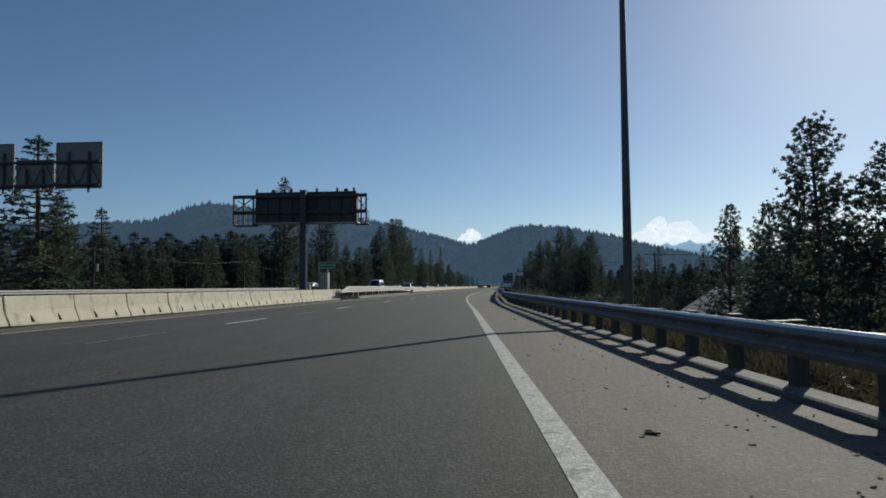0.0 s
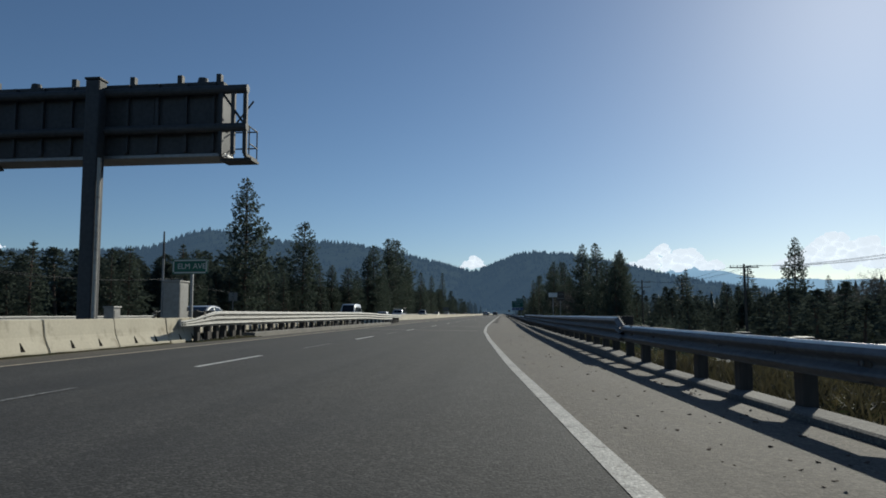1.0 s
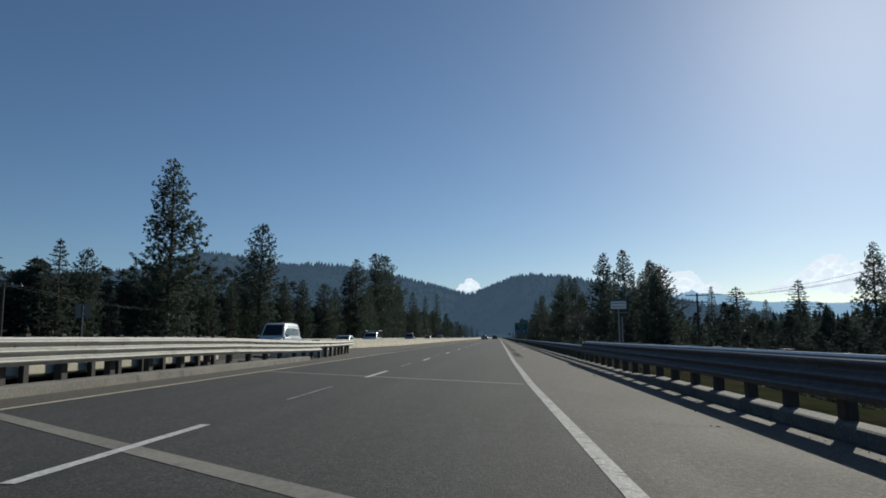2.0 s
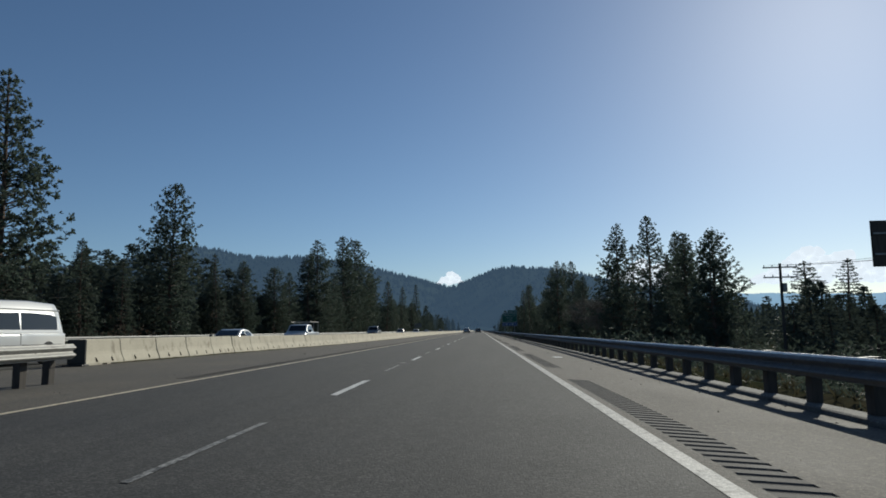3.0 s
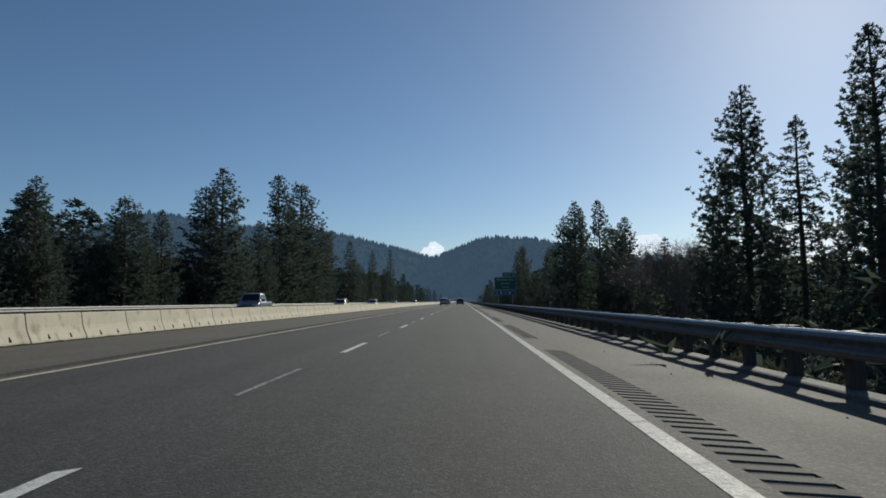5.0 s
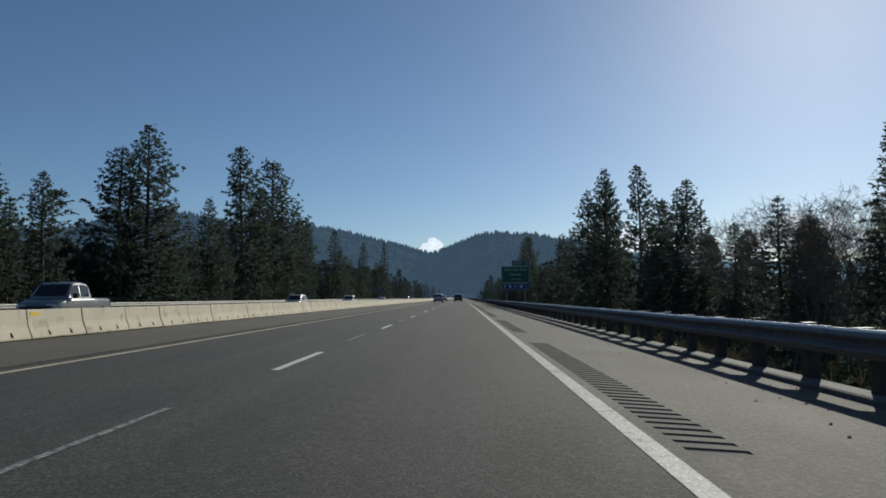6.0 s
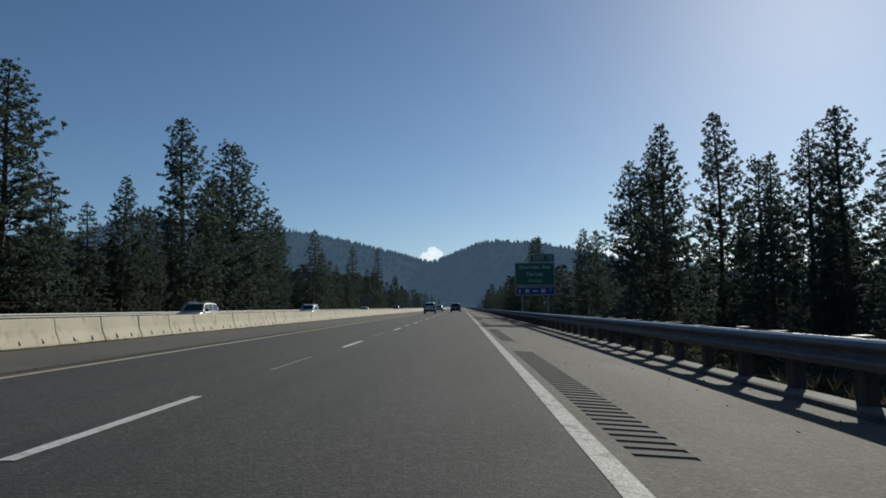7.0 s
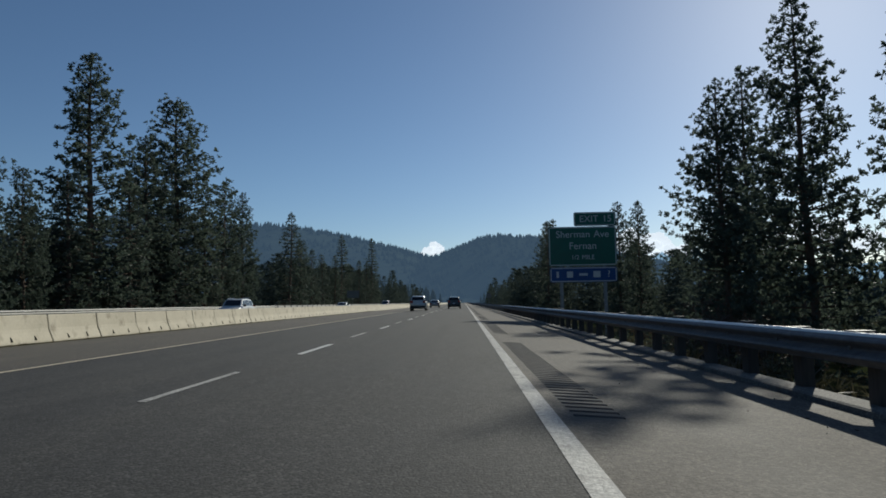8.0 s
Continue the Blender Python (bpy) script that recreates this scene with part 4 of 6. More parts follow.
def light_pole():
    x, y = 10.75, 17.7
    z = terrain(x, y)
    p = thing("light_pole", "tall weathered steel highway light mast beside the guardrail", "light pole", at=pose(x, y, z))
    h = 17 - z
    bm = bmesh.new()
    rings = []
    for u in np.linspace(0, 1, 9):
        r = 0.15 - 0.105 * u
        rings.append([(r * math.cos(2 * math.pi * k / 12), r * math.sin(2 * math.pi * k / 12), u * h) for k in range(12)])
    loft(bm, rings)
    part("shaft", bm, POLE_STEEL, p)
    part("footing", tube(bmesh.new(), (0, 0, -0.3), (0, 0, 0.3), 0.45, n=16), CURB, p)
    part("base_flange", tube(bmesh.new(), (0, 0, 0.3), (0, 0, 0.36), 0.34, n=16), POLE_STEEL, p)
    part("lamp_ring", tube(bmesh.new(), (0, 0, h - 0.6), (0, 0, h - 0.3), 0.3, n=16), GREY_STEEL, p)
    for a in range(4):
        c, q = math.cos(a * math.pi / 2), math.sin(a * math.pi / 2)
        part("lamp_head", tube(bmesh.new(), (0.3 * c, 0.3 * q, h - 0.5), (0.75 * c, 0.75 * q, h - 0.6), 0.12, 0.16, n=10), GREY_STEEL, p)


light_pole()


def utility_pole(x, y, top, arms=2, turn=0.0, drum=True):
    z = terrain(x, y)
    p = thing("utility_pole", "dark wooden utility pole with crossarm and insulators", "utility pole", "utility poles", pose(x, y, z, 0, 0, turn))
    h = top - z
    part("pole", tube(bmesh.new(), (0, 0, -0.4), (0, 0, h), 0.17, 0.11, n=10), WOOD_POST, p)
    for k in range(arms):
        zz = h - 0.35 - 0.9 * k
        # weathered wood, its tone also raised for the sun on the arm
        arm = part("crossarm", boxes((-1.45, -0.06, zz - 0.06, 1.45, 0.06, zz + 0.06), bevel=0.008), SUNLIT_WOOD, p, "weathered grey crossarm")
        for ix in (-1.35, -0.65, 0.65, 1.35):
            part("insulator", tube(bmesh.new(), (ix, 0, zz + 0.06), (ix, 0, zz + 0.24), 0.05, 0.035, n=8), GREY_STEEL, arm)
    if drum:
        part("transformer", tube(bmesh.new(), (0.3, 0, h - 2.6), (0.3, 0, h - 1.8), 0.2, n=12), GREY_STEEL, p)
    return Vector((x, y, h + z))


def wires(name, pairs, sag=0.9):
    w = thing(name, "thin sagging overhead wires between utility poles", "power line", kind="")
    for (a, b, offs) in pairs:
        for o in offs:
            bm = bmesh.new()
            d = (b - a).normalized()
            side = Vector((d.y, -d.x, 0)) * o
            pts = [a.lerp(b, u) + side - Vector((0, 0, 0.15 + sag * 4 * u * (1 - u))) for u in np.linspace(0, 1, 13)]
            loft(bm, [[p + side.normalized() * 0.012 * cs + Vector((0, 0, 0.012 * sn)) if o else p + Vector((d.y, -d.x, 0)) * 0.012 * cs + Vector((0, 0, 0.012 * sn)) for cs, sn in ((1, 0), (0, 1), (-1, 0), (0, -1))] for p in pts])
            part("wire", bm, WIRE, w)


pa, pb, pc = utility_pole(30.2, 102, 5.85, 1, -4, False), utility_pole(29.6, 152, 6.6, 2, -10), utility_pole(33, 58, 5.6, 2, -10)
wires("power_line", [(pc, pa, (-1.1, -0.5, 0.6, 1.1)), (pa, pb, (-1.1, 0.6, 1.1))])
qa, qb, qc = utility_pole(-36, 66, 5.4, 1, 10), utility_pole(-36.5, 110.2, 5.65, 1, 10, False), utility_pole(-52, 84, 5.0, 1, 60)
wires("power_line", [(qa, qb, (-0.6, 0.6)), (qa, qc, (0.0,)), (qb, Vector((-47, 175, 6.0)), (-0.5, 0.5)), (Vector((-48, 20, 6.0)), qa, (-0.6, 0.6))])


def house(label, x, y, w, d, eave, ridge, turn, roof=None, chimney=True):
    z = terrain(x, y)
    h = thing("house", label, "house", at=pose(x, y, z - 0.1, 0, 0, turn))
    e, r = eave - z, ridge - z
    part("walls", boxes((-w / 2, -d / 2, 0, w / 2, d / 2, e)), SIDING, h)
    bm = bmesh.new()
    o = 0.5
    loft(bm, [[(-w / 2 - o, yy, e - 0.1), (0, yy, r), (w / 2 + o, yy, e - 0.1), (w / 2 + o, yy, e + 0.08), (0, yy, r + 0.2), (-w / 2 - o, yy, e + 0.08)] for yy in (-d / 2 - o, d / 2 + o)])
    part("roof", bm, roof or ROOFING, h)
    for sx in (-1, 1):
        for yy in np.linspace(-d / 2 + 1.2, d / 2 - 1.2, 3):
            win = part("window", boxes((sx * w / 2 - 0.04, yy - 0.5, e - 1.6, sx * w / 2 + 0.04, yy + 0.5, e - 0.5)), SIGN_WHITE, h)
            part("pane", boxes((sx * w / 2 - 0.05, yy - 0.43, e - 1.53, sx * w / 2 + 0.05, yy + 0.43, e - 0.57)), GLASS, win)
    part("door", boxes((-0.5, -d / 2 - 0.05, 0, 0.5, -d / 2, 2.05)), DARK_STEEL, h)
    if chimney:
        part("chimney", boxes((0.9, 0.6, r - 1.0, 1.5, 1.2, r + 0.7)), CURB, h)


house("single-storey house with a weathered grey shingled roof", 26.1, 52, 6.8, 9.5, -1.5, 0.85, 4)
# shed is assumed; its white roof supplies bright patches under the rail
house("low shed with a bright white sheet roof below the bank", 26.8, 91, 7.5, 6, -3.75, -3.35, 0, WHITE_SHEET, False)
house("house with a grey roof among the trees", 48, 88, 9, 13, -2.9, -0.6, -20)


# ---- trees ----
def blades(points, ups, rg, count, length, width, droop=0.0, sizes=None, spread=0.95, flare=False, flat=1.0):
    """Needle tufts: count narrow blades round each point, spread about its direction; flared ones widen outwards like a brush. Returns verts and triangles."""
    n = len(points)
    base = np.repeat(points, count, axis=0)
    main = np.repeat(ups, count, axis=0)
    d = rg.normal(size=(n * count, 3)) * spread + main
    d[:, 2] = d[:, 2] * flat - droop
    d /= np.linalg.norm(d, axis=1)[:, None] + 1e-9
    side = np.cross(d, rg.normal(size=(n * count, 3)))
    side /= np.linalg.norm(side, axis=1)[:, None] + 1e-9
    ln = length * rg.uniform(0.6, 1.25, (n * count, 1))
    wd = width * rg.uniform(0.7, 1.3, (n * count, 1))
    if sizes is not None:
        ln, wd = ln * np.repeat(sizes, count)[:, None], wd * np.repeat(sizes, count)[:, None]
    if flare:
        a, b, c = base - d * ln * 0.2, base + d * ln + side * wd, base + d * ln * 0.85 - side * wd
    else:
        a, b, c = base - d * ln * 0.12 + side * wd, base + d * ln * 0.1 - side * wd, base + d * ln
    verts = np.stack([a, b, c], axis=1).reshape(-1, 3)
    faces = np.arange(n * count * 3).reshape(-1, 3)
    return verts, faces


def mesh_np(name, verts, faces, material):
    me = bpy.data.meshes.new(name)
    k = faces.shape[1]
    me.vertices.add(len(verts))
    me.vertices.foreach_set("co", np.asarray(verts, dtype=np.float32).ravel())
    me.loops.add(len(faces) * k)
    me.loops.foreach_set("vertex_index", faces.astype(np.int32).ravel())
    me.polygons.add(len(faces))
    me.polygons.foreach_set("loop_start", np.arange(0, len(faces) * k, k, dtype=np.int32))
    me.update(calc_edges=True)
    me.materials.append(material)
    return me


def conifer(seed, height, style, tufts, label, reach, blade=12, girth=1.0, step=0.03, limbs_shown=True, needles=None):
    """style: 'pine' with brush-like tufts on upswept limbs and a tapering top, 'round' the same with a broad rounded top, or 'fir', a cone of drooping sprays.
    tufts: how many to a metre of limb on a tree 26 m tall."""
    rg = np.random.default_rng(seed)
    fir = style == "fir"
    size = height / 26.0
    crown0 = (0.03 if fir or not limbs_shown else 0.1) * height
    reach = reach * height
    bm = bmesh.new()
    bend = rg.uniform(-0.012, 0.012, 2)

    def axis(z):
        return np.array((bend[0] * z + 0.1 * math.sin(z * 0.3 + seed), bend[1] * z + 0.1 * math.cos(z * 0.27 + seed), z))

    rings = []
    for z in np.linspace(-0.5, height * 0.985, 12):
        c, r = axis(z), 0.0125 * height * (1 - max(0, z) / height) ** 0.8 + 0.03
        rings.append([(c[0] + r * math.cos(a), c[1] + r * math.sin(a), z) for a in np.linspace(0, 2 * math.pi, 7)[:-1]])
    loft(bm, rings)
    pts, ups, sizes = [], [], []
    z = crown0
    lump = rg.uniform(0.76, 1.16, 40)
    sway = rg.uniform(0, 6.28)
    while z < height * 0.97:
        u = (z - crown0) / (height - crown0)
        if fir:
            prof = (1 - u) ** 0.8 * (0.85 + 0.15 * lump[int(u * 18)]) + 0.02
        elif style == "round":
            prof = (0.74 + 0.26 * min(1, u * 3.0)) * (1 - u ** 2.0) ** 0.76 * lump[int(u * 15)] + 0.03
        else:
            prof = (0.76 + 0.24 * min(1, u * 4.0)) * (1 - u ** 1.35) ** 0.9 * lump[int(u * 18)] + 0.025
        limbs = int(rg.integers(5, 8))
        turn = rg.uniform(0, 6.28)
        for k in range(limbs):
            if not fir and rg.random() < 0.12:
                continue
            a = turn + k * 2 * math.pi / limbs + rg.uniform(-0.35, 0.35)
            ln = reach * prof * rg.uniform(0.7, 1.12) * (1 + 0.15 * math.sin(a + sway + 3 * u)) * (1.22 if rg.random() < 0.08 else 1.0)
            rise = (-0.24 + 0.7 * u ** 2) if fir else (-0.12 + 0.62 * u) * rg.uniform(0.6, 1.3)
            curl = 0.0 if fir else 0.2 + 0.12 * u
            st, o = axis(z), np.array((math.cos(a), math.sin(a), rise))
            across = np.array((-math.sin(a), math.cos(a), 0.0))
            if ln > 0.8 * size and limbs_shown:
                tube(bm, st, st + o * ln * 0.8 + np.array((0, 0, curl * 0.5 * ln)), 0.035 + 0.009 * ln, 0.016, n=3, caps=False)
            many = max(2, int(round(ln / size * tufts * rg.uniform(0.8, 1.2) + 0.8)))
            for q in range(many):
                f = 1.0 - 0.72 * (q / many) ** 0.9 * rg.uniform(0.75, 1.2) if q else 1.0
                f = max(0.12, f)
                off = across * rg.normal() * (0.16 * ln * (1.25 - f) + 0.16 * size) + np.array((0, 0, rg.normal() * (0.13 if limbs_shown else 0.34) * size + 0.05 * size))
                pts.append(st + o * ln * f + np.array((0, 0, curl * ln * f ** 3)) + off)
                ups.append(o * 0.55 + np.array((0, 0, -0.1 if fir else 0.45)))
                sizes.append((0.62 + 0.38 * min(1, prof * 1.9)) * rg.uniform(0.8, 1.2))
        z += step * height * (1.0 if limbs_shown or blade < 5 else 1.05 - 0.5 * u) * rg.uniform(0.75, 1.25)
    for q in range(6):
        pts.append(axis(height * 0.985) + rg.normal(size=3) * (0.02 + 0.03 * q) * size - np.array((0, 0, 0.2 * q * size)))
        sizes.append(0.55 + 0.05 * q)
        ups.append(np.array((0, 0, 1.2)))
    v, f = blades(np.array(pts), np.array(ups), rg, blade, 0.44 * size * girth, 0.088 * size * girth, 0.12 if fir else 0.0, np.array(sizes), 0.7, True, 0.55 if fir and limbs_shown else 0.9)
    t = thing("fir_tree" if fir else "pine_tree", label, "tree", "roadside trees")
    part("trunk", bm, BARK, t)
    part("crown", mesh_np("crown", v, f, needles or (FIR_NEEDLES if fir else NEEDLES)), None, t)
    return t


def branching(bm, p, d, ln, r, depth, rg, pts):
    q = p + d * ln
    tube(bm, p, q, r, r * 0.62, n=5 if depth > 2 else 3, caps=False)
    if depth == 0:
        pts.append(q)
        return
    for k in range(3 if depth > 1 else 4):
        nd = d + Vector(rg.normal(size=3) * (0.42 if depth > 2 else 0.5))
        nd.z += 0.16
        branching(bm, q if k < 2 else p.lerp(q, 0.6), nd.normalized(), ln * float(rg.uniform(0.58, 0.82)), r * 0.58, depth - 1, rg, pts)


def bare_tree(seed, height, label, twigs):
    rg = np.random.default_rng(seed)
    bm, pts = bmesh.new(), []
    for k in range(3):
        branching(bm, Vector((0.2 * k, 0.1 * k, -0.2)), Vector((0.18 * (k - 1), 0.1 * (k - 1), 1)).normalized(), height * 0.32, height * 0.007, 5, rg, pts)
    t = thing("bare_tree", label, "tree", "bare trees")
    part("trunk", bm, GREY_BARK, t)
    pp = np.array([tuple(p) for p in pts])
    v, f = blades(pp, np.tile((0, 0, 0.6), (len(pp), 1)), rg, 3, 0.6, 0.01)
    part("twig_crown", mesh_np("twig_crown", v, f, twigs), None, t)
    return t


def shrub(seed, label, material, height, count):
    rg = np.random.default_rng(seed)
    pts = rg.normal(size=(count, 3)) * np.array((0.4, 0.4, 0.2)) * height
    pts[:, 2] = np.abs(pts[:, 2]) + 0.5 * height * rg.random(count) * np.exp(-(pts[:, 0] ** 2 + pts[:, 1] ** 2) / (0.5 * height ** 2))
    t = thing("shrub", label, "shrub", "roadside shrubs")
    v, f = blades(pts, np.tile((0, 0, 0.7), (count, 1)), rg, 5, 0.085 * height, 0.011 * height)
    part("foliage", mesh_np("foliage", v, f, material), None, t)
    bm = bmesh.new()
    for k in range(9):
        e = pts[int(rg.integers(0, count))]
        tube(bm, (0.05 * k - 0.2, 0, -0.15), e, 0.012 * height, 0.005, n=4, caps=False)
    part("branchwork", bm, GREY_BARK, t)
    return t


PINE_LABEL = "tall ponderosa pine with an open dark green crown"
ROUND_LABEL = "broad ponderosa pine with a rounded shaggy crown"
FIR_LABEL = "dark conical fir at the edge of the wood"
PINES = [conifer(11, 26, "pine", 2.45, PINE_LABEL, 0.205, 13, 0.86, 0.0235), conifer(12, 26, "pine", 2.45, PINE_LABEL, 0.19, 13, 0.86, 0.0235), conifer(17, 26, "pine", 2.45, PINE_LABEL, 0.21, 13, 0.86, 0.0235), conifer(23, 26, "round", 2.3, ROUND_LABEL, 0.205, 13, 0.86, 0.024)]
FIRS = [conifer(31, 18, "fir", 1.0, FIR_LABEL, 0.21, 9, 1.3, 0.034), conifer(32, 18, "fir", 1.0, FIR_LABEL, 0.18, 9, 1.3, 0.034), conifer(37, 18, "fir", 1.0, FIR_LABEL, 0.2, 9, 1.3, 0.034)]
# lighter models for the wood behind
FILL = [conifer(33, 18, "fir", 0.55, FIR_LABEL, 0.19, 5, 2.45, 0.056, False, WOOD_NEEDLES), conifer(34, 18, "fir", 0.55, FIR_LABEL, 0.2, 5, 2.45, 0.056, False, WOOD_NEEDLES), conifer(36, 18, "fir", 0.55, FIR_LABEL, 0.21, 5, 2.45, 0.056, False, WOOD_NEEDLES), conifer(43, 18, "pine", 0.5, PINE_LABEL, 0.17, 5, 2.45, 0.056, False, WOOD_NEEDLES)]
FAR = [conifer(38, 18, "fir", 0.45, FIR_LABEL, 0.2, 4, 3.1, 0.075, False, WOOD_NEEDLES), conifer(39, 18, "fir", 0.45, FIR_LABEL, 0.18, 4, 3.1, 0.075, False, WOOD_NEEDLES), conifer(44, 18, "pine", 0.45, PINE_LABEL, 0.16, 4, 3.1, 0.075, False, WOOD_NEEDLES)]
BARE = [bare_tree(51, 9, "leafless deciduous tree with fine pale twigs", BARE_TWIGS), bare_tree(52, 9, "leafless deciduous tree with fine pale twigs", BARE_TWIGS)]
SHRUBS = [shrub(63, "low dark green bush on the bank behind the guardrail", FIR_NEEDLES, 2.4, 120), shrub(61, "reddish leafless shrub at the edge of the wood", SHRUB_TWIGS, 2.4, 190), shrub(62, "dark green bush below the trees", FIR_NEEDLES, 2.4, 150)]
tree_rnd = random.Random(77)


placed = set()


def plant(proto, x, y, top=None, height=None, wide=1.0):
    """Stands a copy of a tree at (x, y) with its top at the given level, or of the given height. The first use moves the model itself."""
    z = terrain(x, y)
    own = {**{p: 26.0 for p in PINES}, **{p: 18.0 for p in FIRS + FILL + FAR}, **{p: 9.0 for p in BARE}, **{p: 2.4 for p in SHRUBS}}[proto]
    h = (top - z) if top is not None else height
    s = h / own
    m = pose(x, y, z, tree_rnd.uniform(-1.2, 1.2), tree_rnd.uniform(-1.2, 1.2), tree_rnd.uniform(0, 360)) @ Matrix.Diagonal((s * wide, s * wide, s, 1))
    if proto not in placed:
        placed.add(proto)
        proto.matrix_basis = m
        return proto
    return copy_thing(proto, m @ Matrix.Diagonal((*[1 / c for c in proto.scale], 1)))


# trees that stand out on the left of the road: x, y, level of the top, model, width
P0, P1, P2, P3 = PINES
F0, F1, F2 = FIRS
for x, y, top, proto, wide in (
    (-42, 149, 26.5, P0, 1.0), (-41, 182, 22.4, P3, 1.05), (-41, 267.5, 25.6, P2, 1.25), (-41.5, 261.5, 21.3, P1, 1.35), (-42.5, 314, 33.4, P1, 1.2),
    (-44, 343, 35.7, P3, 1.2), (-43.5, 331.7, 27.0, P0, 1.1), (-40, 400, 24.2, F0, 1.1), (-42, 202, 14.6, F1, 1.0), (-42, 162.5, 12.0, F0, 1.1),
    (-42, 170.8, 10.8, F2, 1.0), (-43, 218, 15.1, P0, 1.25), (-42.5, 236, 15.3, P3, 1.4), (-42, 246.4, 15.2, P1, 1.1), (-42, 241, 11.6, F1, 1.1), (-42, 293, 19.1, P2, 1.0),
    (-42, 301, 15.7, P3, 0.9), (-42, 358, 24.5, P2, 1.0), (-42, 370, 24.5, P0, 0.95), (-43, 487, 27.3, F2, 0.95), (-43, 572, 34.0, F1, 0.9), (-42, 78, 11.2, F0, 1.25),
    (-39.7, 62, 16.7, F0, 1.6), (-42, 69, 11.3, P3, 1.0), (-42, 110, 9.8, F2, 1.1), (-43, 127, 11.8, F1, 1.1), (-44, 132.8, 11.4, P3, 1.0), (-42, 106, 9.2, F0, 1.0),
    (-42, 92, 8.6, F1, 1.1), (-43, 203, 13.4, F0, 0.9), (-41, 275, 15.0, F0, 1.2), (-41, 283, 14.0, F2, 1.2), (-41.5, 308, 16.5, F1, 1.2), (-41.5, 322, 19.0, F2, 1.1),
    (-41.5, 337, 20.0, F0, 1.1), (-42, 350, 19.0, F1, 1.1), (-40, 412, 18.0, P3, 1.0), (-40, 425, 17.0, F0, 1.1), (-41, 445, 17.0, F2, 1.1), (-41, 466, 18.0, F1, 1.1), (-40, 510, 19.0, F0, 1.1), (-41, 540, 20.0, F2, 1.1)):
    plant(proto, x, y, top, wide=wide)
# on the right
for x, y, top, proto, wide in (
    (25, 201.5, 18.4, P0, 1.05), (26.5, 186.5, 17.0, P1, 1.1), (27.5, 164.2, 11.6, P3, 1.15), (26, 176, 10.4, P2, 1.0), (26, 168, 11.3, P0, 1.1), (26.5, 161, 10.9, P1, 1.1),
    (23.3, 272.5, 19.3, P2, 1.0), (26.5, 266.5, 18.6, P1, 1.0), (23.1, 285, 18.3, P0, 1.0), (27, 290, 20.5, P2, 0.95), (27, 260, 12.8, P3, 1.0), (26, 250, 12.6, P0, 1.0), (26, 246, 13.1, P1, 1.1),
    (26, 256, 12.4, F1, 1.0), (26, 212, 10.8, F0, 1.15), (26, 333.5, 15.7, P0, 1.0), (26, 322, 14.0, P1, 1.0), (20.5, 374.5, 17.6, F2, 1.0), (24, 391, 20.0, F1, 1.0), (26, 415, 22.2, P3, 1.0),
    (21, 40.5, 6.1, P1, 1.0), (19, 23.4, 7.3, P3, 1.1), (21.5, 22.5, 6.6, P0, 1.2), (18.7, 28, 4.6, P3, 1.0), (23.5, 34, 5.0, P3, 1.1), (20.5, 33, 3.8, P2, 1.2), (24.5, 38, 4.6, P0, 1.1),
    (68.4, 183, 17.3, P0, 0.95), (74, 294, 17.5, F1, 1.0), (70, 171, 8.2, F2, 1.0), (71.5, 221, 13.6, F1, 1.7), (70, 236, 10.0, F0, 1.1),
    (34, 200, 16.5, P2, 1.0), (32, 189, 14.8, P3, 1.0), (26, 195, 14.0, F0, 1.0), (26, 208, 12.0, F2, 1.1), (25, 224, 8.0, F1, 1.2), (25, 232, 7.0, F0, 1.2), (25, 239, 9.0, F2, 1.2)):
    plant(proto, x, y, top, wide=wide)
plant(BARE[0], 25.5, 220, 9.3, wide=1.2)
plant(BARE[1], 26, 227, 8.2, wide=1.3)
plant(BARE[0], 29, 215, 9.6, wide=1.1)
plant(BARE[1], 25, 216, 7.0, wide=1.2)
plant(BARE[0], 60, 120, 6.0, wide=1.2)
plant(BARE[1], 58, 128, 7.5, wide=1.2)
plant(BARE[0], 64, 140, 7.0, wide=1.3)
plant(F2, 42.2, 174.6, 9.0, wide=2.0)
for x, y, h in ((18.6, 277, 5.2), (20.5, 281, 4.6), (19.2, 270, 4.0), (-39.5, 167, 4.6), (-40, 163, 3.6), (-39.5, 119, 4.0), (-39.8, 123, 3.4), (-37.4, 113.5, 5.3), (-37.0, 116.2, 4.9), (-38.2, 111.6, 4.6)):
    plant(SHRUBS[1], x, y, height=h, wide=1.1)
# wood filling in behind and between
far_trees = []
plant(FAR[0], -52, 318, 14.0, wide=1.4)
plant(FAR[1], 36, 316, 12.0, wide=1.4)
plant(FAR[2], 40, 308, 13.0, wide=1.4)


def fill(x, y, top=None, height=None, wide=1.5, kinds=4):
    """One tree of the wood: an object of its own near the road, part of the joined woods farther off."""
    k = tree_rnd.randrange(kinds)
    if y < 290 and abs(x) < 62:
        plant(FILL[k], x, y, top, height, wide)
    else:
        z = terrain(x, y)
        h = height or top - z
        far_trees.append((k % 3, pose(x, y, z, 0, 0, tree_rnd.uniform(0, 360)) @ Matrix.Diagonal((h / 18 * wide, h / 18 * wide, h / 18, 1))))


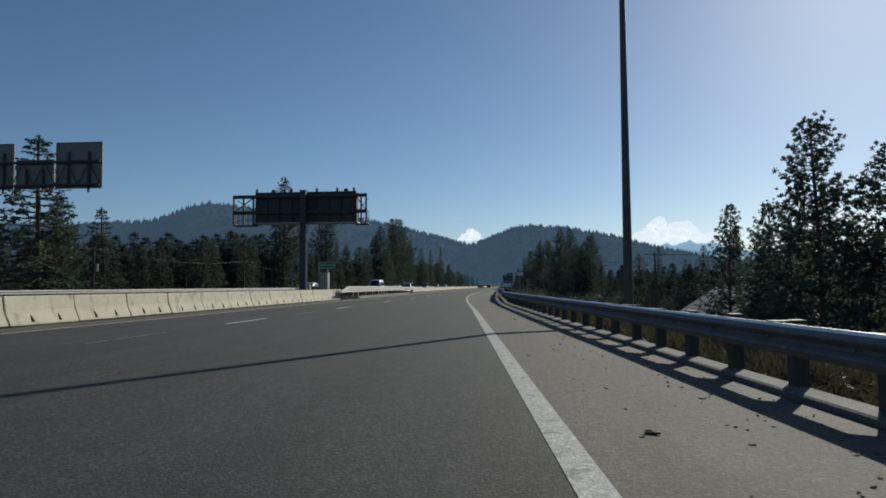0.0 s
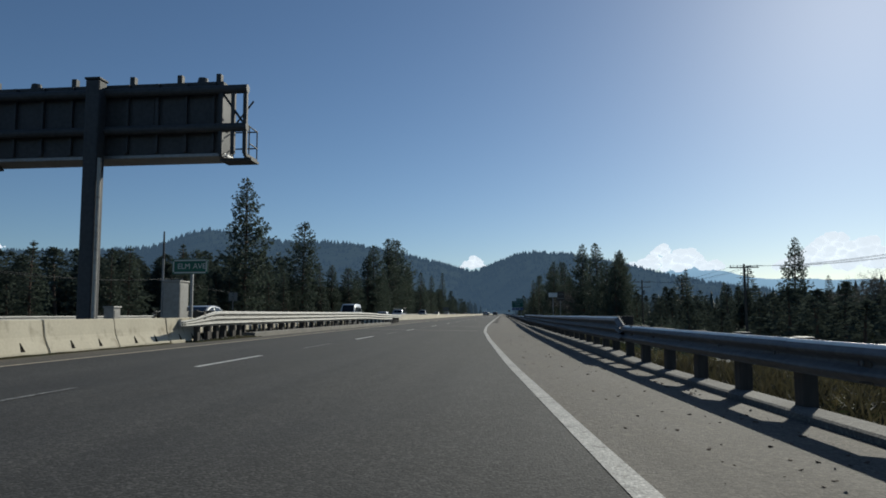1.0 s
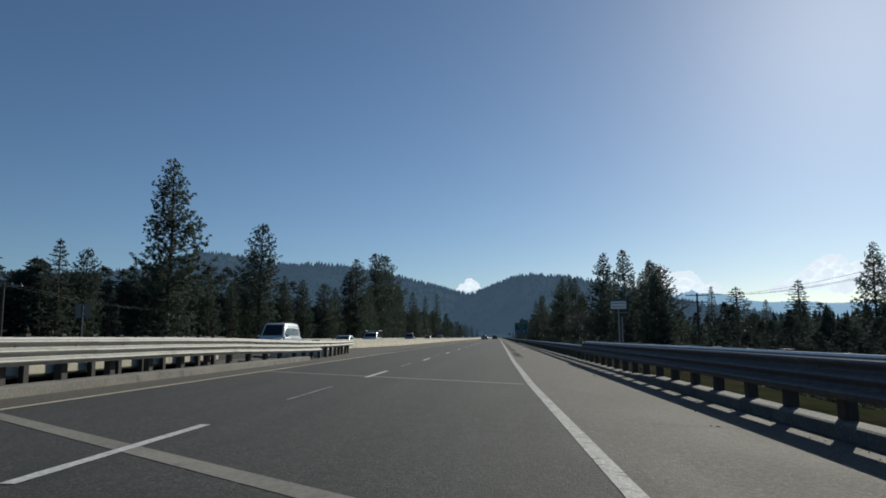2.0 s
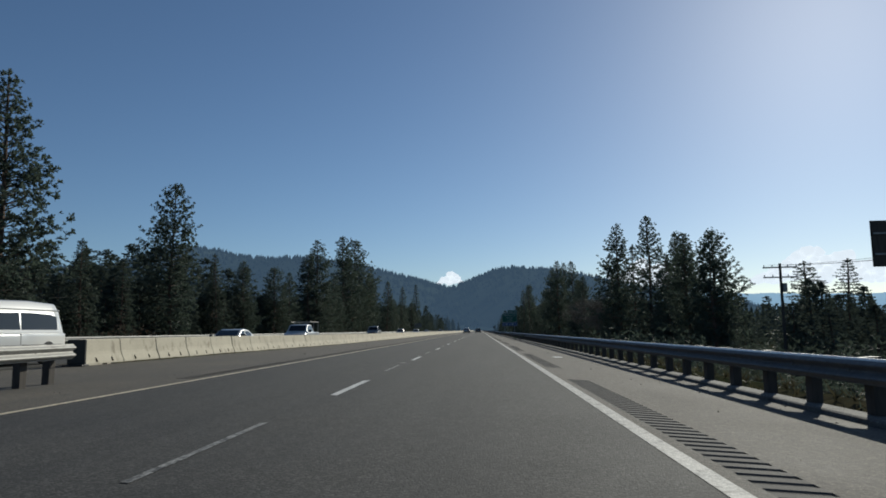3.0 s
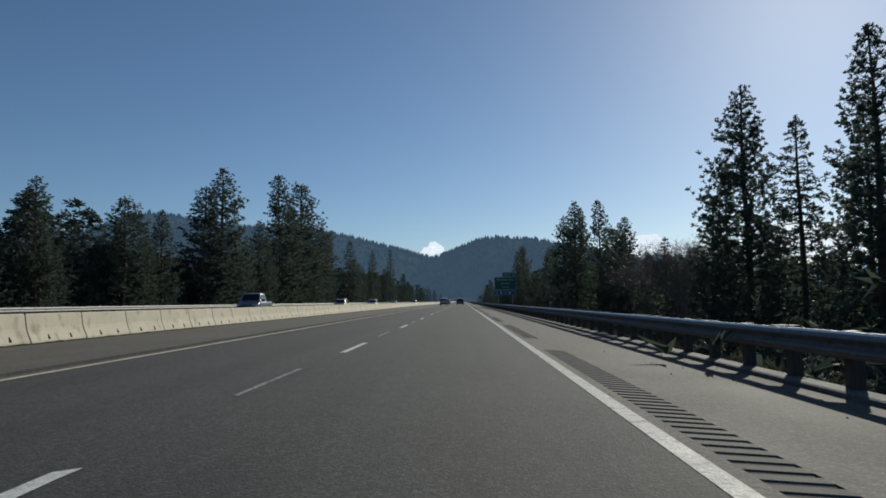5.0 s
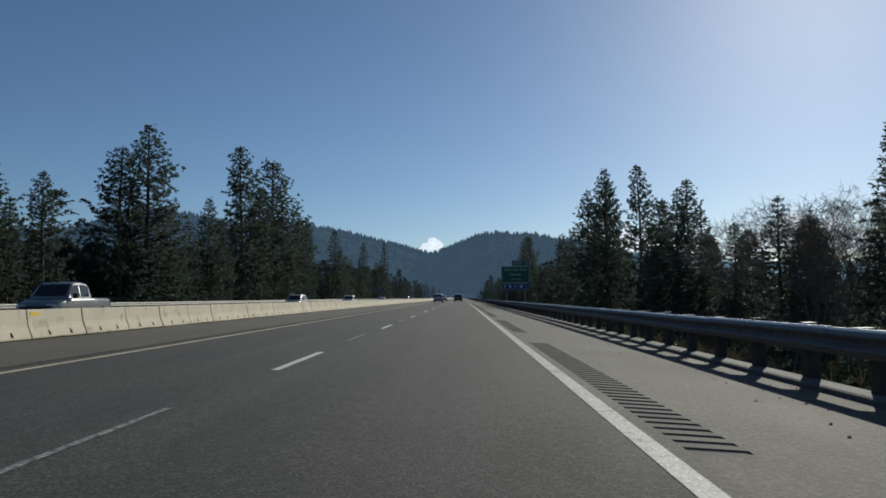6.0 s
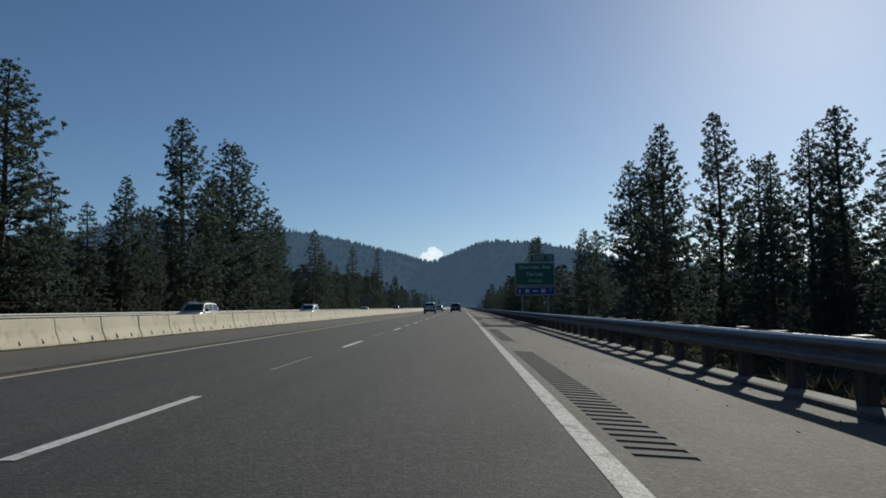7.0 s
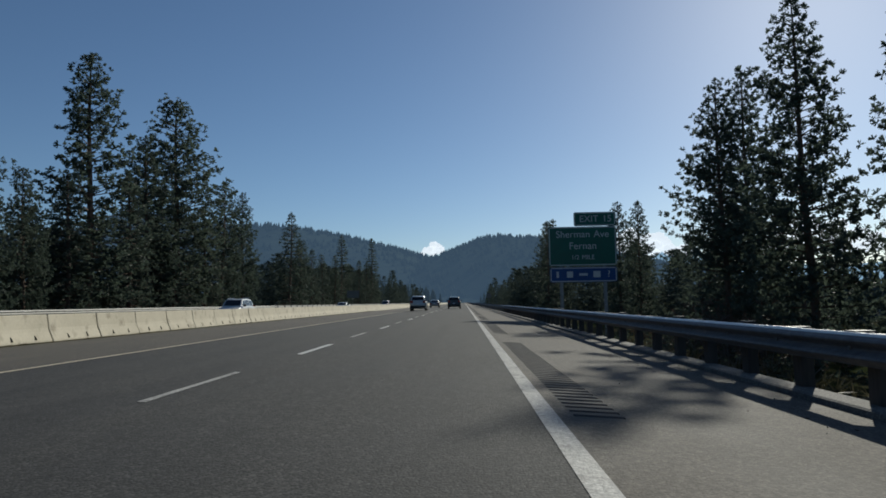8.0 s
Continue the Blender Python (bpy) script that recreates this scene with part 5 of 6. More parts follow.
for k in range(320):
    y = tree_rnd.uniform(30, 620) if k % 3 else tree_rnd.uniform(60, 300)
    x = -44 - abs(tree_rnd.gauss(0, 16))
    fill(x, y, 6.8 + max(0, y - 200) * 0.028 + 0.04 * (-44 - x) + tree_rnd.uniform(-1.8, 1.8), wide=tree_rnd.uniform(1.3, 1.9))
for k in range(70):
    y = 96 + k * 3.6 + tree_rnd.uniform(-1.5, 1.5)
    fill(tree_rnd.uniform(-51, -43), y, 7.0 + max(0, y - 200) * 0.03 + tree_rnd.uniform(-1.0, 2.2), wide=tree_rnd.uniform(1.5, 2.1))
for k in range(130):
    y = tree_rnd.uniform(158, 620)
    x = 28 + abs(tree_rnd.gauss(0, 12))
    fill(x, y, 4.6 + max(0, y - 200) * 0.03 + tree_rnd.uniform(-1.2, 2.0), wide=tree_rnd.uniform(1.2, 1.7))
for k in range(110):
    y = tree_rnd.uniform(70, 330)
    x = tree_rnd.uniform(46, 125) if y < 170 else tree_rnd.uniform(60, 150)
    fill(x, y, 3.2 + tree_rnd.uniform(-1.5, 1.1) + 0.014 * y, wide=tree_rnd.uniform(1.2, 1.7))
for k in range(80):
    y = tree_rnd.uniform(84, 205)
    x = tree_rnd.uniform(30, 72) if y < 160 else tree_rnd.uniform(32, 60)
    fill(x, y, 2.2 + tree_rnd.uniform(-1.2, 1.4), wide=tree_rnd.uniform(1.9, 2.7), kinds=3)
for k in range(22):
    y = tree_rnd.uniform(30, 66)
    fill(tree_rnd.uniform(27, 60), y, height=tree_rnd.uniform(5, 9.5), wide=tree_rnd.uniform(1.1, 1.5))
for k in range(36):
    y = tree_rnd.uniform(96, 210)
    plant(SHRUBS[0], tree_rnd.uniform(18, 52), y, height=tree_rnd.uniform(2.0, 4.0), wide=tree_rnd.uniform(1.2, 2.0))
for k in range(90):
    y = 640 + 4.5 * k
    fill(tree_rnd.uniform(-70, -44) if k % 2 else tree_rnd.uniform(28, 50), y, height=tree_rnd.uniform(14, 24), wide=tree_rnd.uniform(1.0, 1.5))
for k in range(78):
    y = 97 + 2.6 * k + tree_rnd.uniform(-1, 1)
    plant(SHRUBS[0], tree_rnd.uniform(9.6, 15.5), y, height=tree_rnd.uniform(1.1, 2.2), wide=tree_rnd.uniform(1.0, 1.7))
for k in range(105):
    side = tree_rnd.random() < 0.4
    y = tree_rnd.uniform(60, 420) if side else tree_rnd.uniform(40, 300)
    x = tree_rnd.uniform(-41, -36) if side else tree_rnd.uniform(17 if y > 150 else 19, 28)
    plant(SHRUBS[1] if tree_rnd.random() < 0.2 else SHRUBS[tree_rnd.choice((0, 2))], x, y, height=tree_rnd.uniform(1.8, 4.2), wide=tree_rnd.uniform(0.9, 1.5))


for k in range(64):
    y = tree_rnd.uniform(106, 175)
    plant(SHRUBS[tree_rnd.choice((0, 2, 2))], tree_rnd.uniform(11.5, 31), y, height=tree_rnd.uniform(2.6, 4.8), wide=tree_rnd.uniform(1.1, 1.7))
for k in range(40):
    y = 112 + 3.0 * k + tree_rnd.uniform(-1.2, 1.2)
    fill(tree_rnd.uniform(-54, -45), y, 9.2 + tree_rnd.uniform(-1.2, 1.8), wide=tree_rnd.uniform(1.4, 1.9))


# the far side of the wood on the left, rising behind the first rows
for k in range(90):
    x, y = tree_rnd.uniform(-104, -62.5), tree_rnd.uniform(100, 300)
    fill(x, y, 0.9 + (0.078 + tree_rnd.uniform(-0.012, 0.016)) * math.hypot(x - 4, y - 43), wide=tree_rnd.uniform(1.3, 1.8))


def joined_woods():
    vs, fs, n = [], [], 0
    crowns = []
    for t in FAR:
        me = next(c for c in t.children if c.name.startswith("crown")).data
        co = np.empty(len(me.vertices) * 3, dtype=np.float32)
        me.vertices.foreach_get("co", co)
        crowns.append(co.reshape(-1, 3))
    for k, m in far_trees:
        a = np.array(m)
        v = crowns[k] @ a[:3, :3].T + a[:3, 3]
        vs.append(v)
        fs.append(n + np.arange(len(v)).reshape(-1, 3))
        n += len(v)
    me = mesh_np("conifer_wood", np.concatenate(vs), np.concatenate(fs), WOOD_NEEDLES)
    return tagged(new("conifer_wood", me), "dense dark conifer wood farther along both sides", "woods", kind="stuff")


joined_woods()


def far_wood(name, label, material, y0, y1, count, seed, across=None):
    """Woods along the road in the distance, and the nearer foot of the hills."""
    rg = np.random.default_rng(seed)
    vs, fs = [], []
    for k in range(count):
        y = y0 + (y1 - y0) * rg.random() ** 1.3
        side = -1 if rg.random() < 0.55 else 1
        x = side * (42 if side < 0 else 34) + side * (abs(rg.normal()) * (60 + 0.18 * y))
        if across:
            x = rg.uniform(*across)
        elif y < 1000 and abs(x) < 190:
            continue
        h = rg.uniform(4.5, 8.5) if across else rg.uniform(12, 24) * (1.0 if y < 900 else 1.15)
        z = terrain(x, y) - 0.5
        r = h * rg.uniform(0.19, 0.27)
        a0 = rg.uniform(0, 6.28)
        for lay in range(5):
            z0, z1, rr0 = z + h * (0.08 + 0.17 * lay), z + h * min(1.0, 0.42 + 0.16 * lay), r * (1.05 - 0.19 * lay)
            base = len(vs)
            vs.append((x, y, z1))
            nn = 7
            for q in range(nn):
                a = a0 + lay + q * 2 * math.pi / nn
                rq = rr0 * rg.uniform(0.6, 1.2)
                vs.append((x + rq * math.cos(a), y + rq * math.sin(a), z0 + rg.uniform(-0.04, 0.04) * h))
            for q in range(nn):
                fs.append((base, base + 1 + q, base + 1 + (q + 1) % nn))
    me = mesh_np(name, np.array(vs), np.array(fs), material)
    return tagged(new(name, me), label, "woods", kind="stuff")


# haze before the far wood put in as a faint blue glow
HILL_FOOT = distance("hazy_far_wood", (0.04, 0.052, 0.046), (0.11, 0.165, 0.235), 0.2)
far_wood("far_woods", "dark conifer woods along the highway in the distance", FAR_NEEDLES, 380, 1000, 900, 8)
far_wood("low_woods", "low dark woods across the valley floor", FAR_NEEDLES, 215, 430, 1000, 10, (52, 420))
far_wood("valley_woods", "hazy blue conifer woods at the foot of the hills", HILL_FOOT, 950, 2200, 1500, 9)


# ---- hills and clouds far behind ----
# haze painted over the ridges as bluish emission, strongest on the far range
HILL_NEAR = distance("hazed_wooded_hill", (0.03, 0.04, 0.033), (0.13, 0.205, 0.31), 0.31)
HILL_FAR = distance("hazed_range", (0.05, 0.065, 0.075), (0.26, 0.39, 0.52), 0.9)
# clouds glow: their sunlit white comes from emission, not from the sun lamp
CLOUD = distance("glowing_cloud", (0.2, 0.2, 0.2), (0.94, 0.96, 1.0), 0.84)


def ridge_west(x):
    s = min(1, max(0, (x + 650) / 560))
    left = min(1, max(0, (-1000 - x) / 150))
    return 252 - 11 * left + 52 * math.exp(-((x + 1010) / 170) ** 2) - 115 * s ** 1.6 - 130 * max(0, (x + 90) / 260) ** 1.2


def ridge_mid(x):
    w = 230 if x < 125 else 360
    return 92 + 112 * math.exp(-((x - 125) / w) ** 2) - 0.12 * max(0, abs(x - 125) - 430)


def hill(name, label, top, x0, x1, y, depth, material, trees, size, seed):
    """A wooded ridge: a slope rising to its crest, with conifers on it and along the skyline."""
    rg = np.random.default_rng(seed)
    xs, us = np.linspace(x0, x1, 110), np.linspace(0, 1, 9)
    bumps = [7 * noise.noise(Vector((x * 0.006, seed, 0))) + 4 * noise.noise(Vector((x * 0.02, seed, 4))) for x in xs]
    crest = [max(3.0, top(x) + b) for x, b in zip(xs, bumps)]

    def height(x, u):
        c = float(np.interp(x, xs, crest))
        gully = 0.12 * c * noise.noise(Vector((x * 0.004, u * 2, seed))) * math.sin(math.pi * u)
        return c * (math.sin(u * math.pi / 2)) ** 0.9 + gully

    vs = [(x, y - depth * (1 - u), height(x, u)) for u in us for x in xs] + [(x, y + depth * 0.5, -20) for x in xs]
    w = len(xs)
    rows = len(us) + 1
    fs = [(j * w + i, j * w + i + 1, (j + 1) * w + i + 1, (j + 1) * w + i) for j in range(rows - 1) for i in range(w - 1)]
    ob = thing(name, label, "hill", kind="structure")
    part("slope", raw_mesh("slope", vs, fs), material, ob, smooth=True)
    tv, tf = [], []
    for k in range(trees):
        x = rg.uniform(x0, x1)
        u = 1.0 if k < trees * 0.3 else rg.random() ** 0.7
        if k < trees * 0.3 and noise.noise(Vector((x * 0.012, seed, 9))) < -0.25:
            continue
        h = size * (0.3 + 1.1 * rg.random() ** 1.6)
        z = height(x, u) - 0.1 * h
        yy = y - depth * (1 - u)
        base = len(tv)
        r = h * rg.uniform(0.22, 0.42)
        tv += [(x, yy, z + h), (x - r, yy - r * 0.6, z), (x + r, yy - r * 0.6, z), (x, yy + r, z)]
        tf += [(base, base + 1, base + 2), (base, base + 2, base + 3), (base, base + 3, base + 1)]
    tr = part("hill_trees", mesh_np("hill_trees", np.array(tv), np.array(tf), material), None, ob)
    tagged(tr, kind="stuff")
    return ob


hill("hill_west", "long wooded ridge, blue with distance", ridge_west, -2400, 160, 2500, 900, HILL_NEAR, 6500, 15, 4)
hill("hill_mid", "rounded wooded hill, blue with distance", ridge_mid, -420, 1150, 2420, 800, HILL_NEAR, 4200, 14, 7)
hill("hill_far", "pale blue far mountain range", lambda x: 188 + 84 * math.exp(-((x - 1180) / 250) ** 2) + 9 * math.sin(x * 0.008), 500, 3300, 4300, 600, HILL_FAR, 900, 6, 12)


def cloud(label, x, z, w, h, seed):
    rg = np.random.default_rng(seed)
    bm = bmesh.new()
    n = int(60 + w / 4)
    for k in range(n):
        u = rg.uniform(-1, 1)
        crest = (1 - abs(u) ** 2.2) ** 0.7 * (0.72 + 0.17 * math.sin(4.1 * u + seed) + 0.11 * math.sin(11 * u + 2 * seed))
        r = h * rg.uniform(0.07, 0.17) * (1.15 - 0.5 * abs(u))
        lift = 0.1 + max(0.0, crest - 0.12) * (1 - rg.random() ** 1.7)
        m = Matrix.Translation((x + u * w / 2, 4050 + rg.uniform(-60, 60), z + h * lift)) @ Matrix.Diagonal((1.35 * r, r, r * 0.95, 1))
        res = bmesh.ops.create_icosphere(bm, subdivisions=2, radius=1.0, matrix=m)
        for v in res["verts"]:
            v.co += Vector((1, 0.3, 1)) * (0.4 * r * noise.noise(v.co * (1.7 / r) + Vector((seed, 0, 0))) + 0.13 * r * noise.noise(v.co * (5.0 / r)))
    c = tagged(mesh_ob("cloud", bm, CLOUD, True), label, "cloud", kind="structure")
    return c


cloud("small white cumulus over the valley", -160, 265, 150, 75, 1)
cloud("low white cumulus bank over the hills", 985, 236, 560, 148, 2)
cloud("low white cumulus bank over the hills", 2010, 236, 900, 208, 3)
cloud("low white cumulus bank over the hills", -3250, 420, 260, 80, 5)


# ---- vehicles ----
def ring(y, w, z0, z1, round_=0.12, n=3, pinch=0.0):
    """Rounded cross-section of a car body at station y."""
    pts = []
    for cx, cz, a0 in ((w - round_, z1 - round_, 0), (-(w - round_), z1 - round_, 90), (-(w - round_), z0 + round_, 180), (w - round_, z0 + round_, 270)):
        for k in range(n + 1):
            a = math.radians(a0 + 90 * k / n)
            x = cx + round_ * math.cos(a)
            z = cz + round_ * math.sin(a)
            pts.append((x * (1 - pinch * max(0, (z - z0) / max(0.01, z1 - z0))), y, z))
    return pts


WHEELS = {}


def wheel_mesh(r, w):
    if (r, w) not in WHEELS:
        bm = bmesh.new()
        prof = [(0.62 * r, -w / 2), (0.93 * r, -w / 2), (r, -w * 0.32), (r, w * 0.32), (0.93 * r, w / 2), (0.62 * r, w / 2)]
        n = 20
        loft(bm, [[(px, q * math.cos(2 * math.pi * k / n), q * math.sin(2 * math.pi * k / n)) for q, px in prof] for k in range(n + 1)], close=False)
        bmesh.ops.remove_doubles(bm, verts=bm.verts, dist=1e-4)
        tyre = mesh_from(bm, RUBBER, "tyre")
        bm = bmesh.new()
        tube(bm, (-w * 0.4, 0, 0), (w * 0.4, 0, 0), 0.62 * r, n=20)
        for k in range(5):
            a = 2 * math.pi * k / 5
            box(bm, -w * 0.46, -0.05, -0.05, w * 0.46, 0.05, 0.05)
            for v in list(bm.verts)[-8:]:
                v.co = Matrix.Rotation(a, 3, "X") @ (v.co + Vector((0, 0, 0.35 * r)))
        WHEELS[(r, w)] = (tyre, mesh_from(bm, RIM, "rim"))
    return WHEELS[(r, w)]


def vehicle(name, label, style, paint, x, y, heading, z=0.0):
    """style: sedan, suv, pickup or van. The nose points to +y at heading 0."""
    v = thing(name, label, {"sedan": "car", "suv": "car", "pickup": "pickup truck", "van": "van"}[style], at=pose(x, y, z, 0, 0, heading))
    spec = {
        "sedan": dict(L=4.7, W=0.9, belt=0.92, top=1.44, hood=0.9, cab=(-1.75, -1.0, 0.35, 1.2), r=0.32, deck=0.98),
        "suv": dict(L=4.6, W=0.92, belt=1.05, top=1.72, hood=1.02, cab=(-2.2, -1.9, 0.45, 1.15), r=0.36, deck=1.05),
        "pickup": dict(L=5.7, W=0.98, belt=1.2, top=1.88, hood=1.15, cab=(-0.75, -0.55, 1.0, 1.65), r=0.4, deck=1.18),
        "van": dict(L=5.3, W=0.97, belt=1.06, top=2.14, hood=1.05, cab=(-2.58, -2.5, 1.0, 1.75), r=0.36, deck=1.06)}[style]
    L, W, belt, top, hood, r = spec["L"], spec["W"], spec["belt"], spec["top"], spec["hood"], spec["r"]
    c0, c1, c2, c3 = spec["cab"]
    half = L / 2
    bm = bmesh.new()
    st = [(-half, 0.86, 0.45, spec["deck"] - 0.12), (-half + 0.12, 0.96, 0.32, spec["deck"]), (c0, 1.0, 0.26, belt), (0, 1.0, 0.24, belt), (c3, 1.0, 0.26, belt), (half - 0.75, 0.98, 0.28, hood - 0.03), (half - 0.15, 0.92, 0.32, hood - 0.14), (half, 0.8, 0.42, hood - 0.3)]
    loft(bm, [ring(yy, W * w, a, b, 0.1) for yy, w, a, b in st])
    body = part("body", bm, paint, v, smooth=True)
    ys = np.linspace(c0, c3, 25)
    zs = np.interp(ys, [c0, c1, (c1 + c2) / 2, c2, c3], [belt + 0.05, top - 0.07, top, top - 0.04, belt + 0.05])
    for q in range(3 if style == "sedan" else 1):
        zs[1:-1] = (zs[:-2] + 2 * zs[1:-1] + zs[2:]) / 4

    def roof(y):
        return float(np.interp(y, ys, zs))

    def side(z):
        return W * 0.91 * (1 - 0.17 * max(0.0, z - belt) / (top - belt))

    bm = bmesh.new()
    loft(bm, [[(-W * 0.93, y, belt - 0.06), (-side(belt + 0.02), y, belt + 0.02), (-side(z - 0.05), y, z - 0.05), (-side(z) + 0.07, y, z), (side(z) - 0.07, y, z), (side(z - 0.05), y, z - 0.05), (side(belt + 0.02), y, belt + 0.02), (W * 0.93, y, belt - 0.06)] for y, z in zip(ys, zs)])
    part("cabin", bm, paint, v, smooth=True)
    # glass set just proud of the cabin
    for nm, a, b in (("windscreen", c2 + 0.08, c3 - 0.04), ("rear_window", c0 + 0.06, c1 + 0.02)):
        bm = bmesh.new()
        loft(bm, [[(-side(roof(y)) * 0.86, y, roof(y) + 0.012), (side(roof(y)) * 0.86, y, roof(y) + 0.012), (side(roof(y)) * 0.86, y, roof(y) - 0.03), (-side(roof(y)) * 0.86, y, roof(y) - 0.03)] for y in np.linspace(a, b, 7)])
        part(nm, bm, GLASS, v)
    e0, e1 = ys[np.argmax(zs > belt + 0.2)] + 0.1, ys[len(ys) - 1 - np.argmax(zs[::-1] > belt + 0.16)] - 0.06
    cuts = [e0, e0 + 0.52 * (e1 - e0), e1] if style == "van" else np.linspace(e0, e1, 3 if style in ("sedan", "pickup") else 4)
    for sx in (-1, 1):
        for a, b in zip(cuts, cuts[1:]):
            bm = bmesh.new()
            rows = []
            for y in np.linspace(a + 0.035, b - 0.035, 7):
                lo, hi = belt + (0.05 if style != "van" else 0.11), max(belt + 0.14, roof(y) - (0.1 if style != "van" else 0.4))
                rows.append([(sx * (side(lo) + 0.008), y, lo), (sx * (side(hi) + 0.008), y, hi), (sx * (side(hi) - 0.05), y, hi), (sx * (side(lo) - 0.05), y, lo)])
            loft(bm, rows)
            part("side_window", bm, GLASS, v)
        part("mirror", boxes((sx * (W + 0.03), c3 - 0.32, belt + 0.02, sx * (W + 0.2), c3 - 0.2, belt + 0.17), bevel=0.02), BLACK_TRIM if style != "van" else paint, v)
        part("head_lamp", boxes((sx * W * 0.5, half - 0.22, hood - 0.38, sx * W * 0.9, half - 0.04, hood - 0.2), bevel=0.03), LAMP_CLEAR, body)
        part("tail_lamp", boxes((sx * W * 0.62, -half - 0.015, spec["deck"] - 0.42 if style != "suv" else belt - 0.15, sx * W * 0.93, -half + 0.2, spec["deck"] - 0.2 if style != "suv" else belt + 0.12), bevel=0.02), LAMP_RED, body)
        part("sill", boxes((sx * W * 0.9, -half + 1.3, 0.22, sx * W * 1.005, half - 1.3, 0.32), bevel=0.02), BLACK_TRIM, body)
    gw, gh = (0.72, 0.62) if style == "pickup" else (0.48, 0.5)
    part("grille", boxes((-W * gw, half - 0.2, hood - gh, W * gw, half + 0.012, hood - 0.26), bevel=0.02), BLACK_TRIM, body)
    for yy, nm in ((half, "front_bumper"), (-half, "rear_bumper")):
        part(nm, boxes((-W * 0.92, yy - 0.12, 0.36, W * 0.92, yy + 0.05, 0.58), bevel=0.05), BLACK_TRIM if style in ("suv",) else (CHROME if style == "pickup" else paint), v)
        part("number_plate", boxes((-0.16, yy - 0.06 if yy < 0 else yy + 0.045, 0.5 if yy > 0 else 0.68, 0.16, yy - 0.045 if yy < 0 else yy + 0.06, 0.66 if yy > 0 else 0.84)), PLATE, v)
    tyre, rim = wheel_mesh(r, 0.22)
    for sx in (-1, 1):
        for wy in (half - 0.95, -half + 1.0):
            arch = bmesh.new()
            tube(arch, (sx * (W - 0.16), wy, r), (sx * (W + 0.006), wy, r), r * 1.16, n=20)
            part("wheel_arch", arch, BLACK_TRIM, body)
            wh = part("wheel", tyre, RUBBER, v, at=pose(sx * (W - 0.09), wy, r))
            ob = new("rim", rim)
            ob.parent = wh
    if style == "pickup":
        part("bed", boxes((-W * 0.85, -half + 0.1, belt - 0.05, W * 0.85, c0 - 0.1, belt + 0.004)), BLACK_TRIM, v)
    if style == "van":
        for sx in (-1, 1):
            part("gutter", boxes((sx * (side(top - 0.3) - 0.02), c0 + 0.15, top - 0.31, sx * (side(top - 0.3) + 0.025), c2 + 0.1, top - 0.28)), paint, v)
            part("door_seam", boxes((sx * W * 0.98, c2 - 1.2, 0.35, sx * (W + 0.004), c2 - 1.185, belt - 0.02)), BLACK_TRIM, v)
            part("trim_strip", boxes((sx * W * 0.98, -half + 0.3, 0.62, sx * (W + 0.012), half - 0.5, 0.68)), GREY_STEEL, v)
    if style in ("suv",):
        for sx in (-1, 1):
            part("roof_rail", tube(bmesh.new(), (sx * W * 0.66, c1 + 0.3, top + 0.04), (sx * W * 0.66, c2 - 0.1, top + 0.04), 0.02, n=6), CHROME, v)
    return v


def paint(name, col):
    return plain(name, col, 0.3, 0.0, 0.6)


WHITE_CAR, SILVER_CAR, DARK_CAR, BEIGE_CAR, GREY_CAR, PEARL_CAR = paint("white_car_paint", (0.56, 0.56, 0.545)), plain("silver_car_paint", (0.42, 0.42, 0.41), 0.32, 0.5, 0.5), paint("dark_car_paint", (0.03, 0.03, 0.034)), plain("beige_car_paint", (0.42, 0.385, 0.32), 0.32, 0.3, 0.5), plain("grey_car_paint", (0.2, 0.2, 0.2), 0.32, 0.4, 0.5), plain("pearl_car_paint", (0.5, 0.5, 0.49), 0.3, 0.25, 0.6)
OPP = -0.19
vehicle("suv", "silver sport utility car with a dark rear window", "suv", SILVER_CAR, -2.2, 312, 0)
vehicle("suv", "dark sport utility car in the outer lane", "suv", DARK_CAR, 1.6, 332, 0)
vehicle("sedan", "dark saloon car ahead in the lane", "sedan", GREY_CAR, -2.5, 362, 0)
vehicle("sedan", "silver-white saloon car on the opposite carriageway", "sedan", PEARL_CAR, -13.0, 66.9, 180, OPPOSITE_LEVEL(67))
vehicle("passenger_van", "white high-roofed passenger van on the opposite carriageway", "van", WHITE_CAR, -13.6, 109.85, 180, OPPOSITE_LEVEL(110))
vehicle("sedan", "silver saloon car on the opposite carriageway", "sedan", SILVER_CAR, -13.4, 131.3, 180, OPP)
truck = vehicle("pickup_truck", "silver-white pickup truck with a ladder rack over its bed", "pickup", PEARL_CAR, -13.6, 149.0, 180, OPP)
rack = bmesh.new()
for sx in (-0.86, 0.86):
    for yy in (-2.6, -0.85):
        tube(rack, (sx, yy, 1.18), (sx, yy, 2.08), 0.035, n=6)
    tube(rack, (sx, -2.75, 2.08), (sx, 0.4, 2.08), 0.035, n=6)
for yy in (-2.6, -1.7, -0.85):
    tube(rack, (-0.86, yy, 2.08), (0.86, yy, 2.08), 0.03, n=6)
part("ladder_rack", rack, GALV_PALE, truck, "pale steel ladder rack")
grey_truck = vehicle("pickup_truck", "grey pickup truck on the opposite carriageway", "pickup", GREY_CAR, -16.0, 206.6, 180, OPP)
grey_truck.matrix_basis = grey_truck.matrix_basis @ Matrix.Diagonal((1, 0.8, 1.1, 1))
vehicle("suv", "beige sport utility car on the opposite carriageway", "suv", BEIGE_CAR, -17.0, 255.3, 180, OPP)
